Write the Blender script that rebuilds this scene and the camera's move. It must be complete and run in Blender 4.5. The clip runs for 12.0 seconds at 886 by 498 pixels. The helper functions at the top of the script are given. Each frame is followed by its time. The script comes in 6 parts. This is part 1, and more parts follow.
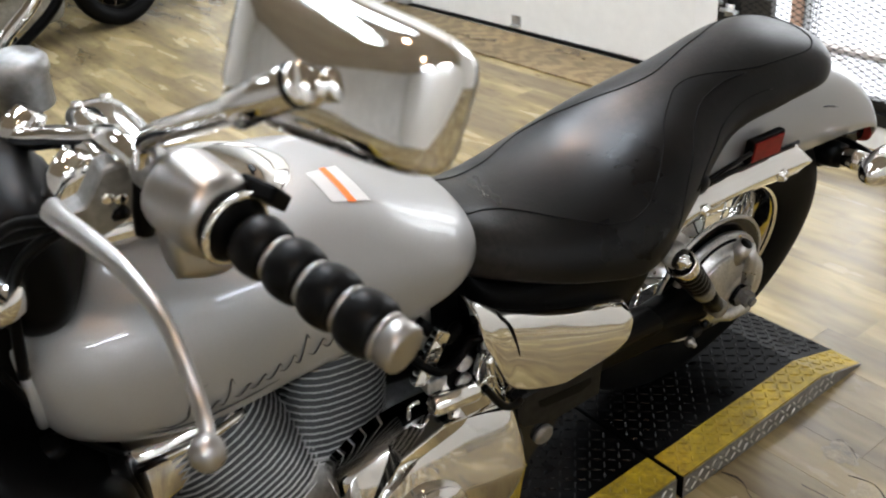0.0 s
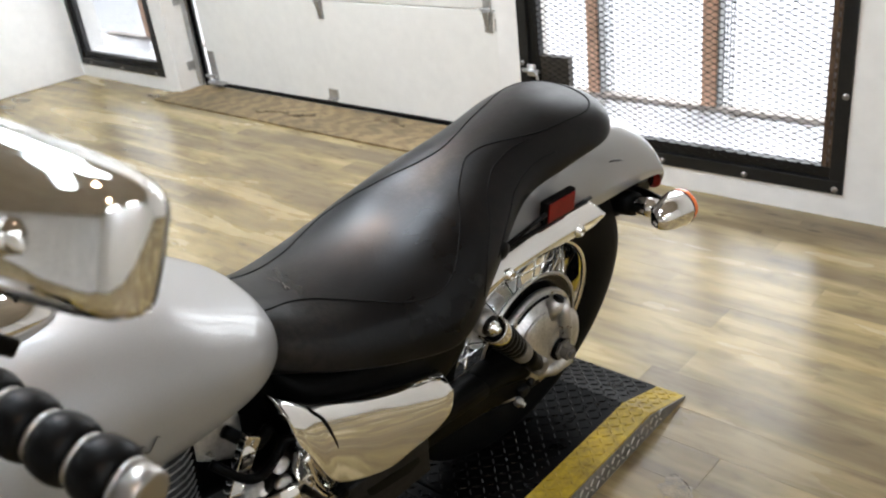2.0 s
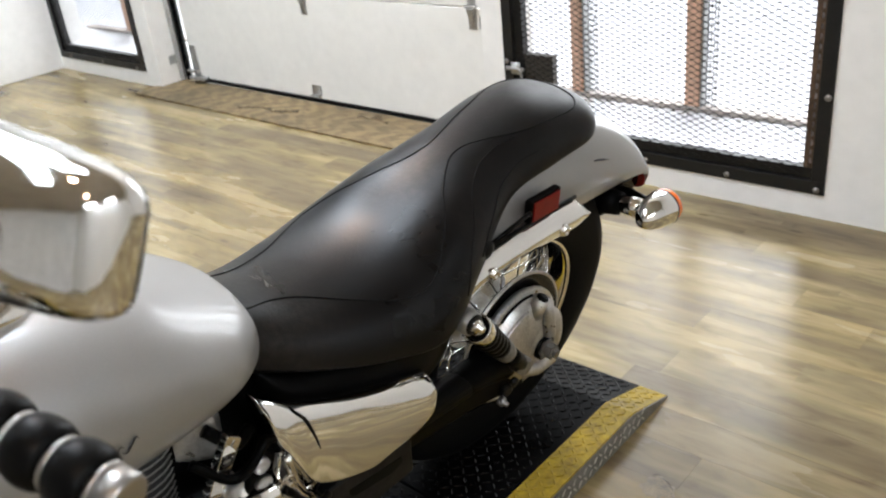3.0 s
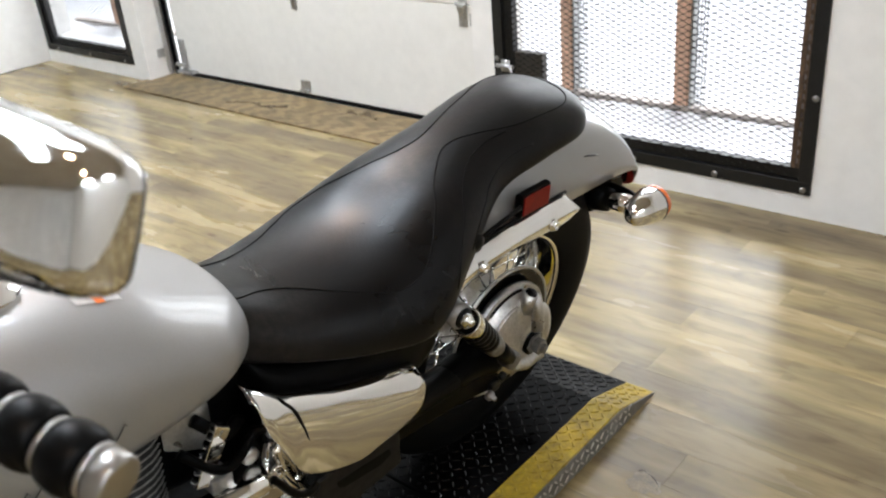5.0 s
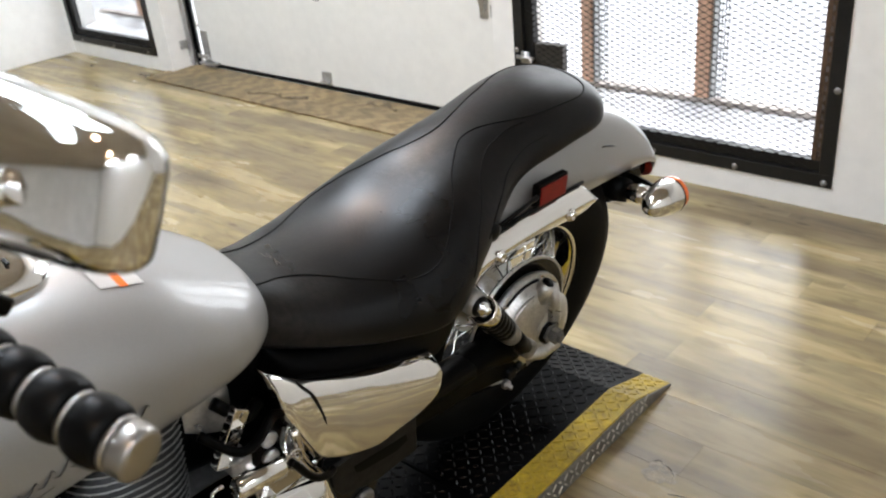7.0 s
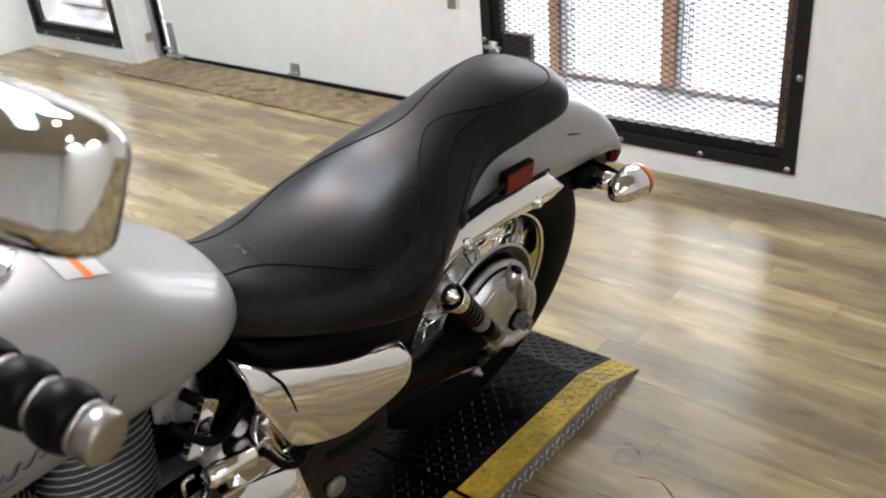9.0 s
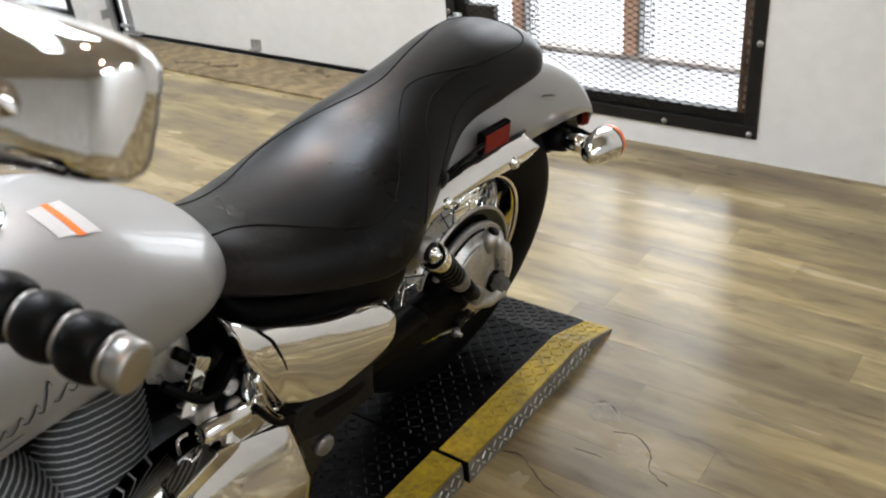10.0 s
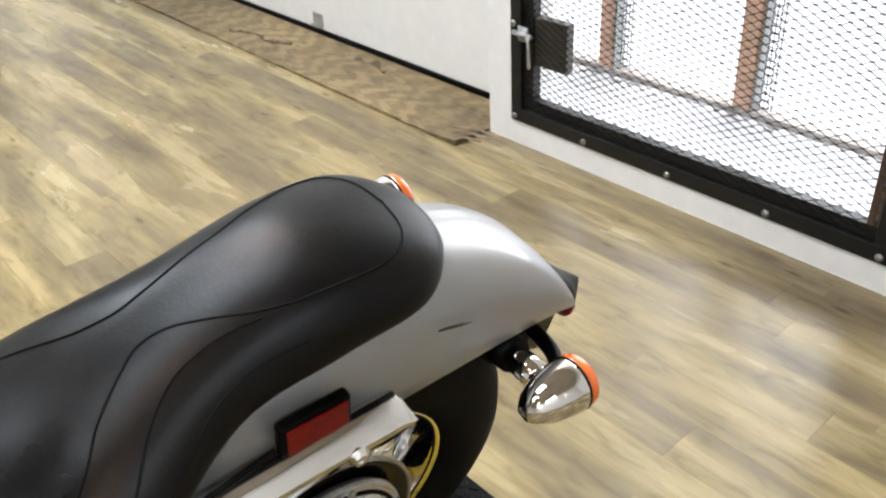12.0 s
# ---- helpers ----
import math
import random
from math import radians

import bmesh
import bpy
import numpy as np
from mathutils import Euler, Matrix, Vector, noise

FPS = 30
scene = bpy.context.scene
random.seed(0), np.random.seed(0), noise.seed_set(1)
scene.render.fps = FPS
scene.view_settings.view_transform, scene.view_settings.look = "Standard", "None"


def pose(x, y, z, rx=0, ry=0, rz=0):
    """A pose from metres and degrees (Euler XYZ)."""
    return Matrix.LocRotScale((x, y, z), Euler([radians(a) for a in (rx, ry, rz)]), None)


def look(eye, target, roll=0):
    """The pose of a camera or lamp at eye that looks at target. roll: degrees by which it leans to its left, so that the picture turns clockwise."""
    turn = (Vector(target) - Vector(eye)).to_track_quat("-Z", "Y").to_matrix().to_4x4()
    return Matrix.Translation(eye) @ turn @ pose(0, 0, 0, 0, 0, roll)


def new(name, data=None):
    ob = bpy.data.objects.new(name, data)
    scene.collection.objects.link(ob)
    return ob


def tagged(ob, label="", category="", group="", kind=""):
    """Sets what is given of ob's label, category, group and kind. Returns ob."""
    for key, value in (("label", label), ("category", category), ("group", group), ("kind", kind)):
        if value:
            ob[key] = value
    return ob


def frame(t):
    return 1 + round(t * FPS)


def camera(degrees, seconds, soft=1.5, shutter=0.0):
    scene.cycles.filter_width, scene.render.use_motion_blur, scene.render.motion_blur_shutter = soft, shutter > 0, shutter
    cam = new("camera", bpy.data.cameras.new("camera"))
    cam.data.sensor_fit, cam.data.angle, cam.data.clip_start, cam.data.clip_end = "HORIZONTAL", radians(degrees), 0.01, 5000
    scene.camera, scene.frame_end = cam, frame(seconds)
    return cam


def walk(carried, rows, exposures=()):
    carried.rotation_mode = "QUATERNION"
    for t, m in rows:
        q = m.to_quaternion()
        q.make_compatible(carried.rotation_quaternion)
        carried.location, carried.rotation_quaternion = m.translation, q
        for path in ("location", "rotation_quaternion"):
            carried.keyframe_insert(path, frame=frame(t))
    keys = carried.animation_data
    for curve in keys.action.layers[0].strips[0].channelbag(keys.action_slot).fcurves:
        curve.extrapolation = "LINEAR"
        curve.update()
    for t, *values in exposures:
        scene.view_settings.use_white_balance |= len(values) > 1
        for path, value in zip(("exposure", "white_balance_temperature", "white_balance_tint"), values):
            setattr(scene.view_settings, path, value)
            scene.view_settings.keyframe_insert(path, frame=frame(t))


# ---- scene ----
cam = camera(53.38, 12.0, soft=2.1)
PATH = [
    (0.0, pose(0.7945, -1.6769, 1.3081, 60.70, 4.83, 52.91)),
    (0.2, pose(0.8195, -1.6770, 1.3104, 61.68, 5.40, 50.35)),
    (0.5, pose(0.8114, -1.6274, 1.3183, 62.29, 6.50, 45.46)),
    (1.0, pose(0.8235, -1.6121, 1.3207, 63.41, 6.37, 43.26)),
    (1.5, pose(0.8284, -1.6063, 1.3210, 63.67, 6.44, 42.15)),
    (2.0, pose(0.8241, -1.6013, 1.3213, 63.69, 6.42, 41.36)),
    (2.5, pose(0.8203, -1.5916, 1.3191, 63.05, 6.50, 40.15)),
    (3.0, pose(0.8140, -1.5955, 1.3177, 63.44, 5.57, 40.47)),
    (5.0, pose(0.8130, -1.6032, 1.3111, 63.31, 4.68, 39.96)),
    (5.5, pose(0.8134, -1.6061, 1.3084, 63.24, 4.57, 40.20)),
    (6.0, pose(0.8207, -1.6100, 1.3103, 63.22, 4.52, 40.57)),
    (6.5, pose(0.8230, -1.6126, 1.3112, 63.12, 4.59, 41.12)),
    (8.5, pose(0.8401, -1.6080, 1.3108, 62.39, 6.04, 40.75)),
    (9.0, pose(0.8391, -1.6166, 1.3101, 62.25, 4.76, 39.34)),
    (9.5, pose(0.8402, -1.6443, 1.3069, 62.32, 3.86, 39.11)),
    (10.0, pose(0.8310, -1.6652, 1.2924, 60.73, 4.66, 36.45)),
    (10.2, pose(0.8282, -1.6630, 1.2937, 58.60, 5.86, 36.89)),
    (10.5, pose(0.8000, -1.5589, 1.2793, 58.16, 6.89, 37.33)),
    (10.8, pose(0.7899, -1.3783, 1.2746, 59.30, 4.38, 42.62)),
    (11.0, pose(0.7860, -1.2900, 1.2961, 60.41, 2.91, 45.68)),
    (11.3, pose(0.7721, -1.1707, 1.3011, 58.71, 5.03, 46.94)),
    (11.5, pose(0.7033, -1.0719, 1.2944, 59.70, 3.06, 48.40)),
    (11.7, pose(0.6531, -0.9586, 1.3317, 60.21, 1.57, 51.64)),
    (12.0, pose(0.5965, -0.7897, 1.3229, 56.99, 2.92, 48.31)),
]
EXPOSURES = [(0.0, 0.08), (2.5, 0.03), (6.0, 0.03), (9.5, -0.03), (10.5, -0.03), (11.2, 0.02), (12.0, 0.14)]
walk(cam, PATH, EXPOSURES)
cam.data.dof.use_dof, cam.data.dof.focus_distance, cam.data.dof.aperture_fstop = True, 1.55, 8.5

# ---------------------------------------------------------------- daylight and lamps
world = bpy.data.worlds.new("overcast_day")
scene.world = world
world.use_nodes = True
wn = world.node_tree.nodes
sky = wn.new("ShaderNodeTexSky")
sky.sky_type = "NISHITA"
sky.sun_disc = False
sky.sun_elevation, sky.sun_rotation = radians(40), radians(20)
wn["Background"].inputs["Strength"].default_value = 0.15
world.node_tree.links.new(sky.outputs[0], wn["Background"].inputs["Color"])

sun_data = bpy.data.lights.new("overcast_sun", "SUN")
sun_data.energy, sun_data.angle, sun_data.color = 2.0, radians(40), (0.95, 0.97, 1.0)
new("overcast_sun", sun_data).matrix_basis = look((0.2, 0.9, 3.0), (0, 0, 0))

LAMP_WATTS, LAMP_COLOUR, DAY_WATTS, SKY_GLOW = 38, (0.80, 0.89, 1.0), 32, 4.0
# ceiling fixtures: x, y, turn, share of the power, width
# the pair at x 3.05 is unseen fill, added to whiten the east wall
LAMPS_AND_FILL = [(-2.5, 0.0, 0.0, 1.2, 0.7), (-3.9, -0.9, 0.0, 1.4, 0.28), (-2.8, -2.9, 0.0, 0.4, 0.28), (-1.15, -0.62, 0.0, 0.55, 0.7), (-0.45, -1.80, -0.95, 0.15, 0.28), (3.05, -3.4, math.pi / 2, 1.0, 0.28), (3.05, -1.2, math.pi / 2, 0.6, 0.28)]
WARM_WATTS, WARM_COLOUR, WARM_SPOTS = 14, (1.0, 0.64, 0.40), [(-1.75, -0.08, 1.4), (1.55, -2.3, 0.8), (0.05, -1.4, 0.3)]


def area_lamp(name, m, sx, sy, watts, colour):
    d = bpy.data.lights.new(name, "AREA")
    d.shape, d.size, d.size_y, d.energy, d.color = "RECTANGLE", sx, sy, watts, colour
    ob = new(name, d)
    ob.matrix_basis = m
    return ob


# ---------------------------------------------------------------- materials
def node_mat(name, colour, rough=0.5, metal=0.0, var=0.0, scale=20.0, bump=0.0, bump_scale=80.0, rough_var=0.0, coat=0.0, second=None, spec=0.5, ior=1.5, coat_rough=0.04):
    """A surface with colour variation at a broad and a fine scale, uneven gloss and fine relief."""
    m = bpy.data.materials.new(name)
    m.use_nodes = True
    nt = m.node_tree
    b = nt.nodes["Principled BSDF"]
    b.inputs["Base Color"].default_value = (*colour, 1)
    b.inputs["Roughness"].default_value = rough
    b.inputs["Metallic"].default_value = metal
    b.inputs["Specular IOR Level"].default_value = spec
    b.inputs["IOR"].default_value = ior
    b.inputs["Coat Weight"].default_value = coat
    b.inputs["Coat Roughness"].default_value = coat_rough
    tc = nt.nodes.new("ShaderNodeTexCoord")

    def noise_node(s, detail=4.0):
        n = nt.nodes.new("ShaderNodeTexNoise")
        n.inputs["Scale"].default_value = s
        n.inputs["Detail"].default_value = detail
        nt.links.new(tc.outputs["Object"], n.inputs["Vector"])
        return n

    if var:
        a, c = noise_node(scale), noise_node(scale * 7)
        mixn = nt.nodes.new("ShaderNodeMath")
        mixn.operation = "ADD"
        nt.links.new(a.outputs["Fac"], mixn.inputs[0])
        nt.links.new(c.outputs["Fac"], mixn.inputs[1])
        ramp = nt.nodes.new("ShaderNodeMapRange")
        ramp.inputs["From Min"].default_value, ramp.inputs["From Max"].default_value = 0.7, 1.3
        nt.links.new(mixn.outputs[0], ramp.inputs["Value"])
        mc = nt.nodes.new("ShaderNodeMix")
        mc.data_type = "RGBA"
        lo = second or tuple(x * (1 - var) for x in colour)
        hi = colour if second else tuple(min(1, x * (1 + var * 0.6)) for x in colour)
        mc.inputs["A"].default_value, mc.inputs["B"].default_value = (*lo, 1), (*hi, 1)
        nt.links.new(ramp.outputs[0], mc.inputs["Factor"])
        nt.links.new(mc.outputs["Result"], b.inputs["Base Color"])
    if rough_var:
        n = noise_node(scale * 1.7)
        r = nt.nodes.new("ShaderNodeMapRange")
        r.inputs["From Min"].default_value, r.inputs["From Max"].default_value = 0.3, 0.7
        r.inputs["To Min"].default_value, r.inputs["To Max"].default_value = max(0, rough - rough_var), rough + rough_var
        nt.links.new(n.outputs["Fac"], r.inputs["Value"])
        nt.links.new(r.outputs[0], b.inputs["Roughness"])
    if bump:
        n = noise_node(bump_scale, 3.0)
        bp = nt.nodes.new("ShaderNodeBump")
        bp.inputs["Strength"].default_value = bump
        bp.inputs["Distance"].default_value = 0.002
        nt.links.new(n.outputs["Fac"], bp.inputs["Height"])
        nt.links.new(bp.outputs[0], b.inputs["Normal"])
    return m


SILVER = node_mat("silver_paint", (0.305, 0.300, 0.294), 0.42, 0.45, 0.05, 500, 0, coat=0.6, coat_rough=0.03)
CHROME = node_mat("chrome", (0.85, 0.84, 0.82), 0.06, 1.0, 0.0, 20, 0, rough_var=0.03)
ALU = node_mat("cast_aluminium", (0.56, 0.55, 0.53), 0.36, 0.9, 0.25, 25, 0.15, 300, 0.1)
DULL_ALU = node_mat("dull_aluminium", (0.27, 0.265, 0.255), 0.48, 0.8, 0.3, 18, 0.15, 200, 0.1)
def leather_mat():
    """Worn black leather: fine crackle, soft creases, browned rubbed patches and uneven gloss."""
    m = bpy.data.materials.new("black_leather")
    m.use_nodes = True
    nt = m.node_tree
    N, K = nt.nodes, nt.links.new
    b = N["Principled BSDF"]
    tc = N.new("ShaderNodeTexCoord")

    def noise_fac(scale, detail, dist=0.0):
        n = N.new("ShaderNodeTexNoise")
        n.inputs["Scale"].default_value, n.inputs["Detail"].default_value, n.inputs["Distortion"].default_value = scale, detail, dist
        K(tc.outputs["Object"], n.inputs["Vector"])
        return n.outputs["Fac"]

    def span(fac, f0, f1, t0, t1):
        r = N.new("ShaderNodeMapRange")
        for key, v in (("From Min", f0), ("From Max", f1), ("To Min", t0), ("To Max", t1)):
            r.inputs[key].default_value = v
        K(fac, r.inputs["Value"])
        return r.outputs[0]

    rub = N.new("ShaderNodeMath")
    rub.operation = "MULTIPLY"
    K(span(noise_fac(5, 2, 0.4), 0.45, 0.75, 0, 1), rub.inputs[0])
    K(span(noise_fac(90, 5), 0.35, 0.7, 0.2, 1), rub.inputs[1])
    mx = N.new("ShaderNodeMix")
    mx.data_type = "RGBA"
    mx.inputs["A"].default_value, mx.inputs["B"].default_value = (0.0025, 0.0024, 0.0024, 1), (0.016, 0.0128, 0.0108, 1)
    K(rub.outputs[0], mx.inputs["Factor"])
    K(mx.outputs["Result"], b.inputs["Base Color"])
    b.inputs["Specular IOR Level"].default_value = LEATHER_SPEC
    b.inputs["IOR"].default_value = 1.31
    K(span(noise_fac(7, 5, 0.5), 0.3, 0.7, LEATHER_ROUGH[0], LEATHER_ROUGH[1]), b.inputs["Roughness"])
    vor = N.new("ShaderNodeTexVoronoi")
    vor.feature = "DISTANCE_TO_EDGE"
    vor.inputs["Scale"].default_value = 150
    K(tc.outputs["Object"], vor.inputs["Vector"])
    h1 = span(vor.outputs["Distance"], 0.0, 0.2, 0.0, 0.18)
    h2 = N.new("ShaderNodeMath")
    h2.operation = "MULTIPLY_ADD"
    K(noise_fac(34, 4, 1.5), h2.inputs[0])
    h2.inputs[1].default_value = 0.6
    K(h1, h2.inputs[2])
    bp = N.new("ShaderNodeBump")
    bp.inputs["Strength"].default_value, bp.inputs["Distance"].default_value = 0.32, 0.0010
    K(h2.outputs[0], bp.inputs["Height"])
    K(bp.outputs[0], b.inputs["Normal"])
    return m


LEATHER_SPEC, LEATHER_ROUGH = 0.5, (0.24, 0.45)
LEATHER = leather_mat()
RUBBER = node_mat("black_rubber", (0.003, 0.003, 0.003), 0.38, 0.0, 0.3, 30, 0.05, 200, ior=1.2)
TYRE = node_mat("tyre_rubber", (0.004, 0.004, 0.004), 0.6, 0.0, 0.3, 20, 0.1, 150, ior=1.15)
BLACK = node_mat("black_enamel", (0.0015, 0.0015, 0.0015), 0.38, 0.0, 0.3, 20, 0.05, 100, ior=1.15)
BAR_BLACK = node_mat("satin_black_bar", (0.006, 0.006, 0.006), 0.5, 0.0, 0.4, 30, 0.1, 200, 0.1, ior=1.3)
GLOSS_BLACK = node_mat("gloss_black_enamel", (0.002, 0.002, 0.002), 0.16, 0.0, 0.3, 20, 0, 100, 0.05, spec=0.35)
FIN_DARK = node_mat("dark_fin_blade", (0.02, 0.02, 0.02), 0.5, 0.3, 0.3, 25, 0.1, 200)
FIN = node_mat("fin_aluminium", (0.38, 0.375, 0.365), 0.38, 0.85, 0.2, 25, 0.1, 300, 0.05)
WALL = node_mat("white_wall_paint", (0.78, 0.77, 0.74), 0.6, 0.0, 0.06, 2.5, 0.25, 60)
DOOR = node_mat("white_door_paint", (0.74, 0.73, 0.69), 0.42, 0.0, 0.05, 3, 0.1, 30)
STEEL = node_mat("black_steel", (0.008, 0.008, 0.008), 0.45, 0.0, 0.4, 15, 0.15, 90, 0.1, spec=0.35)
DIRTY_STEEL = node_mat("galvanised_steel", (0.45, 0.45, 0.44), 0.4, 0.8, 0.3, 12, 0.1, 60, 0.1)
WOOD_POST = node_mat("red_brown_wood", (0.70, 0.44, 0.31), 0.6, 0.0, 0.3, 10, 0.3, 60)
def plywood_mat():
    """Worn plywood: wavy growth figure along the sheet, broad dirty stains and small dark specks."""
    m = bpy.data.materials.new("worn_plywood")
    m.use_nodes = True
    N, K = m.node_tree.nodes, m.node_tree.links.new
    b = N["Principled BSDF"]
    tc = N.new("ShaderNodeTexCoord")

    def field(kind, scale, stretch, detail, dist):
        mp = N.new("ShaderNodeMapping")
        mp.inputs["Scale"].default_value = stretch
        K(tc.outputs["Object"], mp.inputs["Vector"])
        n = N.new(kind)
        n.inputs["Scale"].default_value, n.inputs["Detail"].default_value, n.inputs["Distortion"].default_value = scale, detail, dist
        K(mp.outputs[0], n.inputs["Vector"])
        return n.outputs["Fac"]

    def shade(fac, lo, hi, f0, f1, under=None):
        r = N.new("ShaderNodeMapRange")
        r.inputs["From Min"].default_value, r.inputs["From Max"].default_value = f0, f1
        K(fac, r.inputs["Value"])
        x = N.new("ShaderNodeMix")
        x.data_type = "RGBA"
        x.inputs["A"].default_value, x.inputs["B"].default_value = (*lo, 1), (*hi, 1)
        K(r.outputs[0], x.inputs["Factor"])
        if under is None:
            return x.outputs["Result"]
        y = N.new("ShaderNodeMix")
        y.data_type, y.blend_type = "RGBA", "MULTIPLY"
        y.inputs["Factor"].default_value = 1.0
        K(under, y.inputs["A"])
        K(x.outputs["Result"], y.inputs["B"])
        return y.outputs["Result"]

    figure = field("ShaderNodeTexWave", 7.0, (0.35, 1.6, 1), 3.0, 9.0)
    col = shade(figure, (0.190, 0.132, 0.062), (0.285, 0.208, 0.105), 0.15, 0.85)
    col = shade(field("ShaderNodeTexNoise", 2.2, (1, 1.6, 1), 5.0, 0.6), (0.58, 0.58, 0.56), (1.0, 1.0, 1.0), 0.36, 0.60, col)
    col = shade(field("ShaderNodeTexNoise", 38.0, (0.6, 1, 1), 3.0, 0.2), (0.70, 0.68, 0.64), (1.0, 1.0, 1.0), 0.36, 0.50, col)
    K(col, b.inputs["Base Color"])
    b.inputs["Roughness"].default_value = 0.5
    return m


PLY = plywood_mat()
def floor_mat():
    """Printed wood-look planks: streaks along the plank, grey patches, a tone of its own for each plank."""
    m = bpy.data.materials.new("floor_planks")
    m.use_nodes = True
    nt = m.node_tree
    N, K = nt.nodes, nt.links.new
    b = N["Principled BSDF"]
    b.inputs["IOR"].default_value = 1.42
    geo, info = N.new("ShaderNodeNewGeometry"), N.new("ShaderNodeObjectInfo")
    rsum = N.new("ShaderNodeMath")
    rsum.operation = "ADD"
    K(geo.outputs["Random Per Island"], rsum.inputs[0])
    K(info.outputs["Random"], rsum.inputs[1])
    rnd_ = N.new("ShaderNodeMath")
    rnd_.operation = "FRACT"
    K(rsum.outputs[0], rnd_.inputs[0])
    shift = N.new("ShaderNodeCombineXYZ")
    sc = N.new("ShaderNodeMath")
    sc.operation = "MULTIPLY"
    sc.inputs[1].default_value = 37.0
    K(rnd_.outputs[0], sc.inputs[0])
    K(sc.outputs[0], shift.inputs["X"])
    K(sc.outputs[0], shift.inputs["Z"])
    add = N.new("ShaderNodeVectorMath")
    K(geo.outputs["Position"], add.inputs[0])
    K(shift.outputs[0], add.inputs[1])

    def streak(vec, sx, sy, detail, dist=0.0):
        mp = N.new("ShaderNodeMapping")
        mp.inputs["Scale"].default_value = (sx, sy, 1)
        K(vec, mp.inputs["Vector"])
        n = N.new("ShaderNodeTexNoise")
        n.inputs["Scale"].default_value = 1.0
        n.inputs["Detail"].default_value = detail
        n.inputs["Distortion"].default_value = dist
        K(mp.outputs[0], n.inputs["Vector"])
        return n.outputs["Fac"]

    def ramp(fac, stops):
        r = N.new("ShaderNodeValToRGB")
        while len(r.color_ramp.elements) < len(stops):
            r.color_ramp.elements.new(0.5)
        for e, (p, c) in zip(r.color_ramp.elements, stops):
            e.position, e.color = p, (*c, 1)
        K(fac, r.inputs["Fac"])
        return r.outputs["Color"]

    def mix(kind, fac, a, c):
        x = N.new("ShaderNodeMix")
        x.data_type, x.blend_type = "RGBA", kind
        if isinstance(fac, float):
            x.inputs["Factor"].default_value = fac
        else:
            K(fac, x.inputs["Factor"])
        K(a, x.inputs["A"])
        K(c, x.inputs["B"])
        return x.outputs["Result"]

    fine = streak(add.outputs[0], 3.0, 60.0, 4.0, 0.5)
    grain = streak(add.outputs[0], 1.2, 10.0, 4.0, 0.6)
    patch = streak(geo.outputs["Position"], 1.1, 5.5, 5.0, 0.35)
    stain = streak(geo.outputs["Position"], 0.8, 1.3, 4.0, 0.6)
    mottle = streak(geo.outputs["Position"], 8.0, 26.0, 5.0, 0.8)
    both = N.new("ShaderNodeMath")
    both.operation = "MULTIPLY_ADD"
    K(grain, both.inputs[0])
    both.inputs[1].default_value = 0.65
    K(patch, both.inputs[2])
    each = N.new("ShaderNodeMath")
    each.operation = "MULTIPLY_ADD"
    K(rnd_.outputs[0], each.inputs[0])
    each.inputs[1].default_value = 0.09
    K(both.outputs[0], each.inputs[2])
    col = ramp(each.outputs[0], ((0.60, FLOOR_DARK), (0.79, FLOOR_GREY), (0.93, FLOOR_MID), (1.10, FLOOR_LIGHT)))
    grey = ramp(fine, ((0.32, (0.74, 0.71, 0.66)), (0.58, (1.0, 1.0, 1.0))))
    col = mix("MULTIPLY", 0.42, col, grey)
    tone = ramp(rnd_.outputs[0], ((0.0, (0.88, 0.87, 0.90)), (0.5, (0.95, 0.95, 0.93)), (1.0, (1.0, 0.97, 0.88))))
    col = mix("MULTIPLY", 0.7, col, tone)
    spots = ramp(mottle, ((0.30, (0.66, 0.64, 0.62)), (0.45, (0.94, 0.94, 0.93)), (0.62, (1.06, 1.06, 1.05))))
    col = mix("MULTIPLY", 0.8, col, spots)
    dirt = ramp(stain, ((0.46, (1.0, 1.0, 1.0)), (0.70, (0.74, 0.68, 0.61))))
    col = mix("MULTIPLY", 0.6, col, dirt)
    # knots and short dark nicks
    vor = N.new("ShaderNodeTexVoronoi")
    mp = N.new("ShaderNodeMapping")
    mp.inputs["Scale"].default_value = (3.0, 9.0, 1)
    K(add.outputs[0], mp.inputs["Vector"])
    K(mp.outputs[0], vor.inputs["Vector"])
    vor.inputs["Scale"].default_value = 1.0
    knot = ramp(vor.outputs["Distance"], ((0.03, (0.30, 0.25, 0.20)), (0.10, (1.0, 1.0, 1.0))))
    col = mix("MULTIPLY", 0.75, col, knot)
    K(col, b.inputs["Base Color"])
    rr = N.new("ShaderNodeMapRange")
    rr.inputs["To Min"].default_value, rr.inputs["To Max"].default_value = FLOOR_ROUGH
    K(patch, rr.inputs["Value"])
    K(rr.outputs[0], b.inputs["Roughness"])
    bp = N.new("ShaderNodeBump")
    bp.inputs["Strength"].default_value, bp.inputs["Distance"].default_value = 0.12, 0.0010
    K(fine, bp.inputs["Height"])
    K(bp.outputs[0], b.inputs["Normal"])
    return m


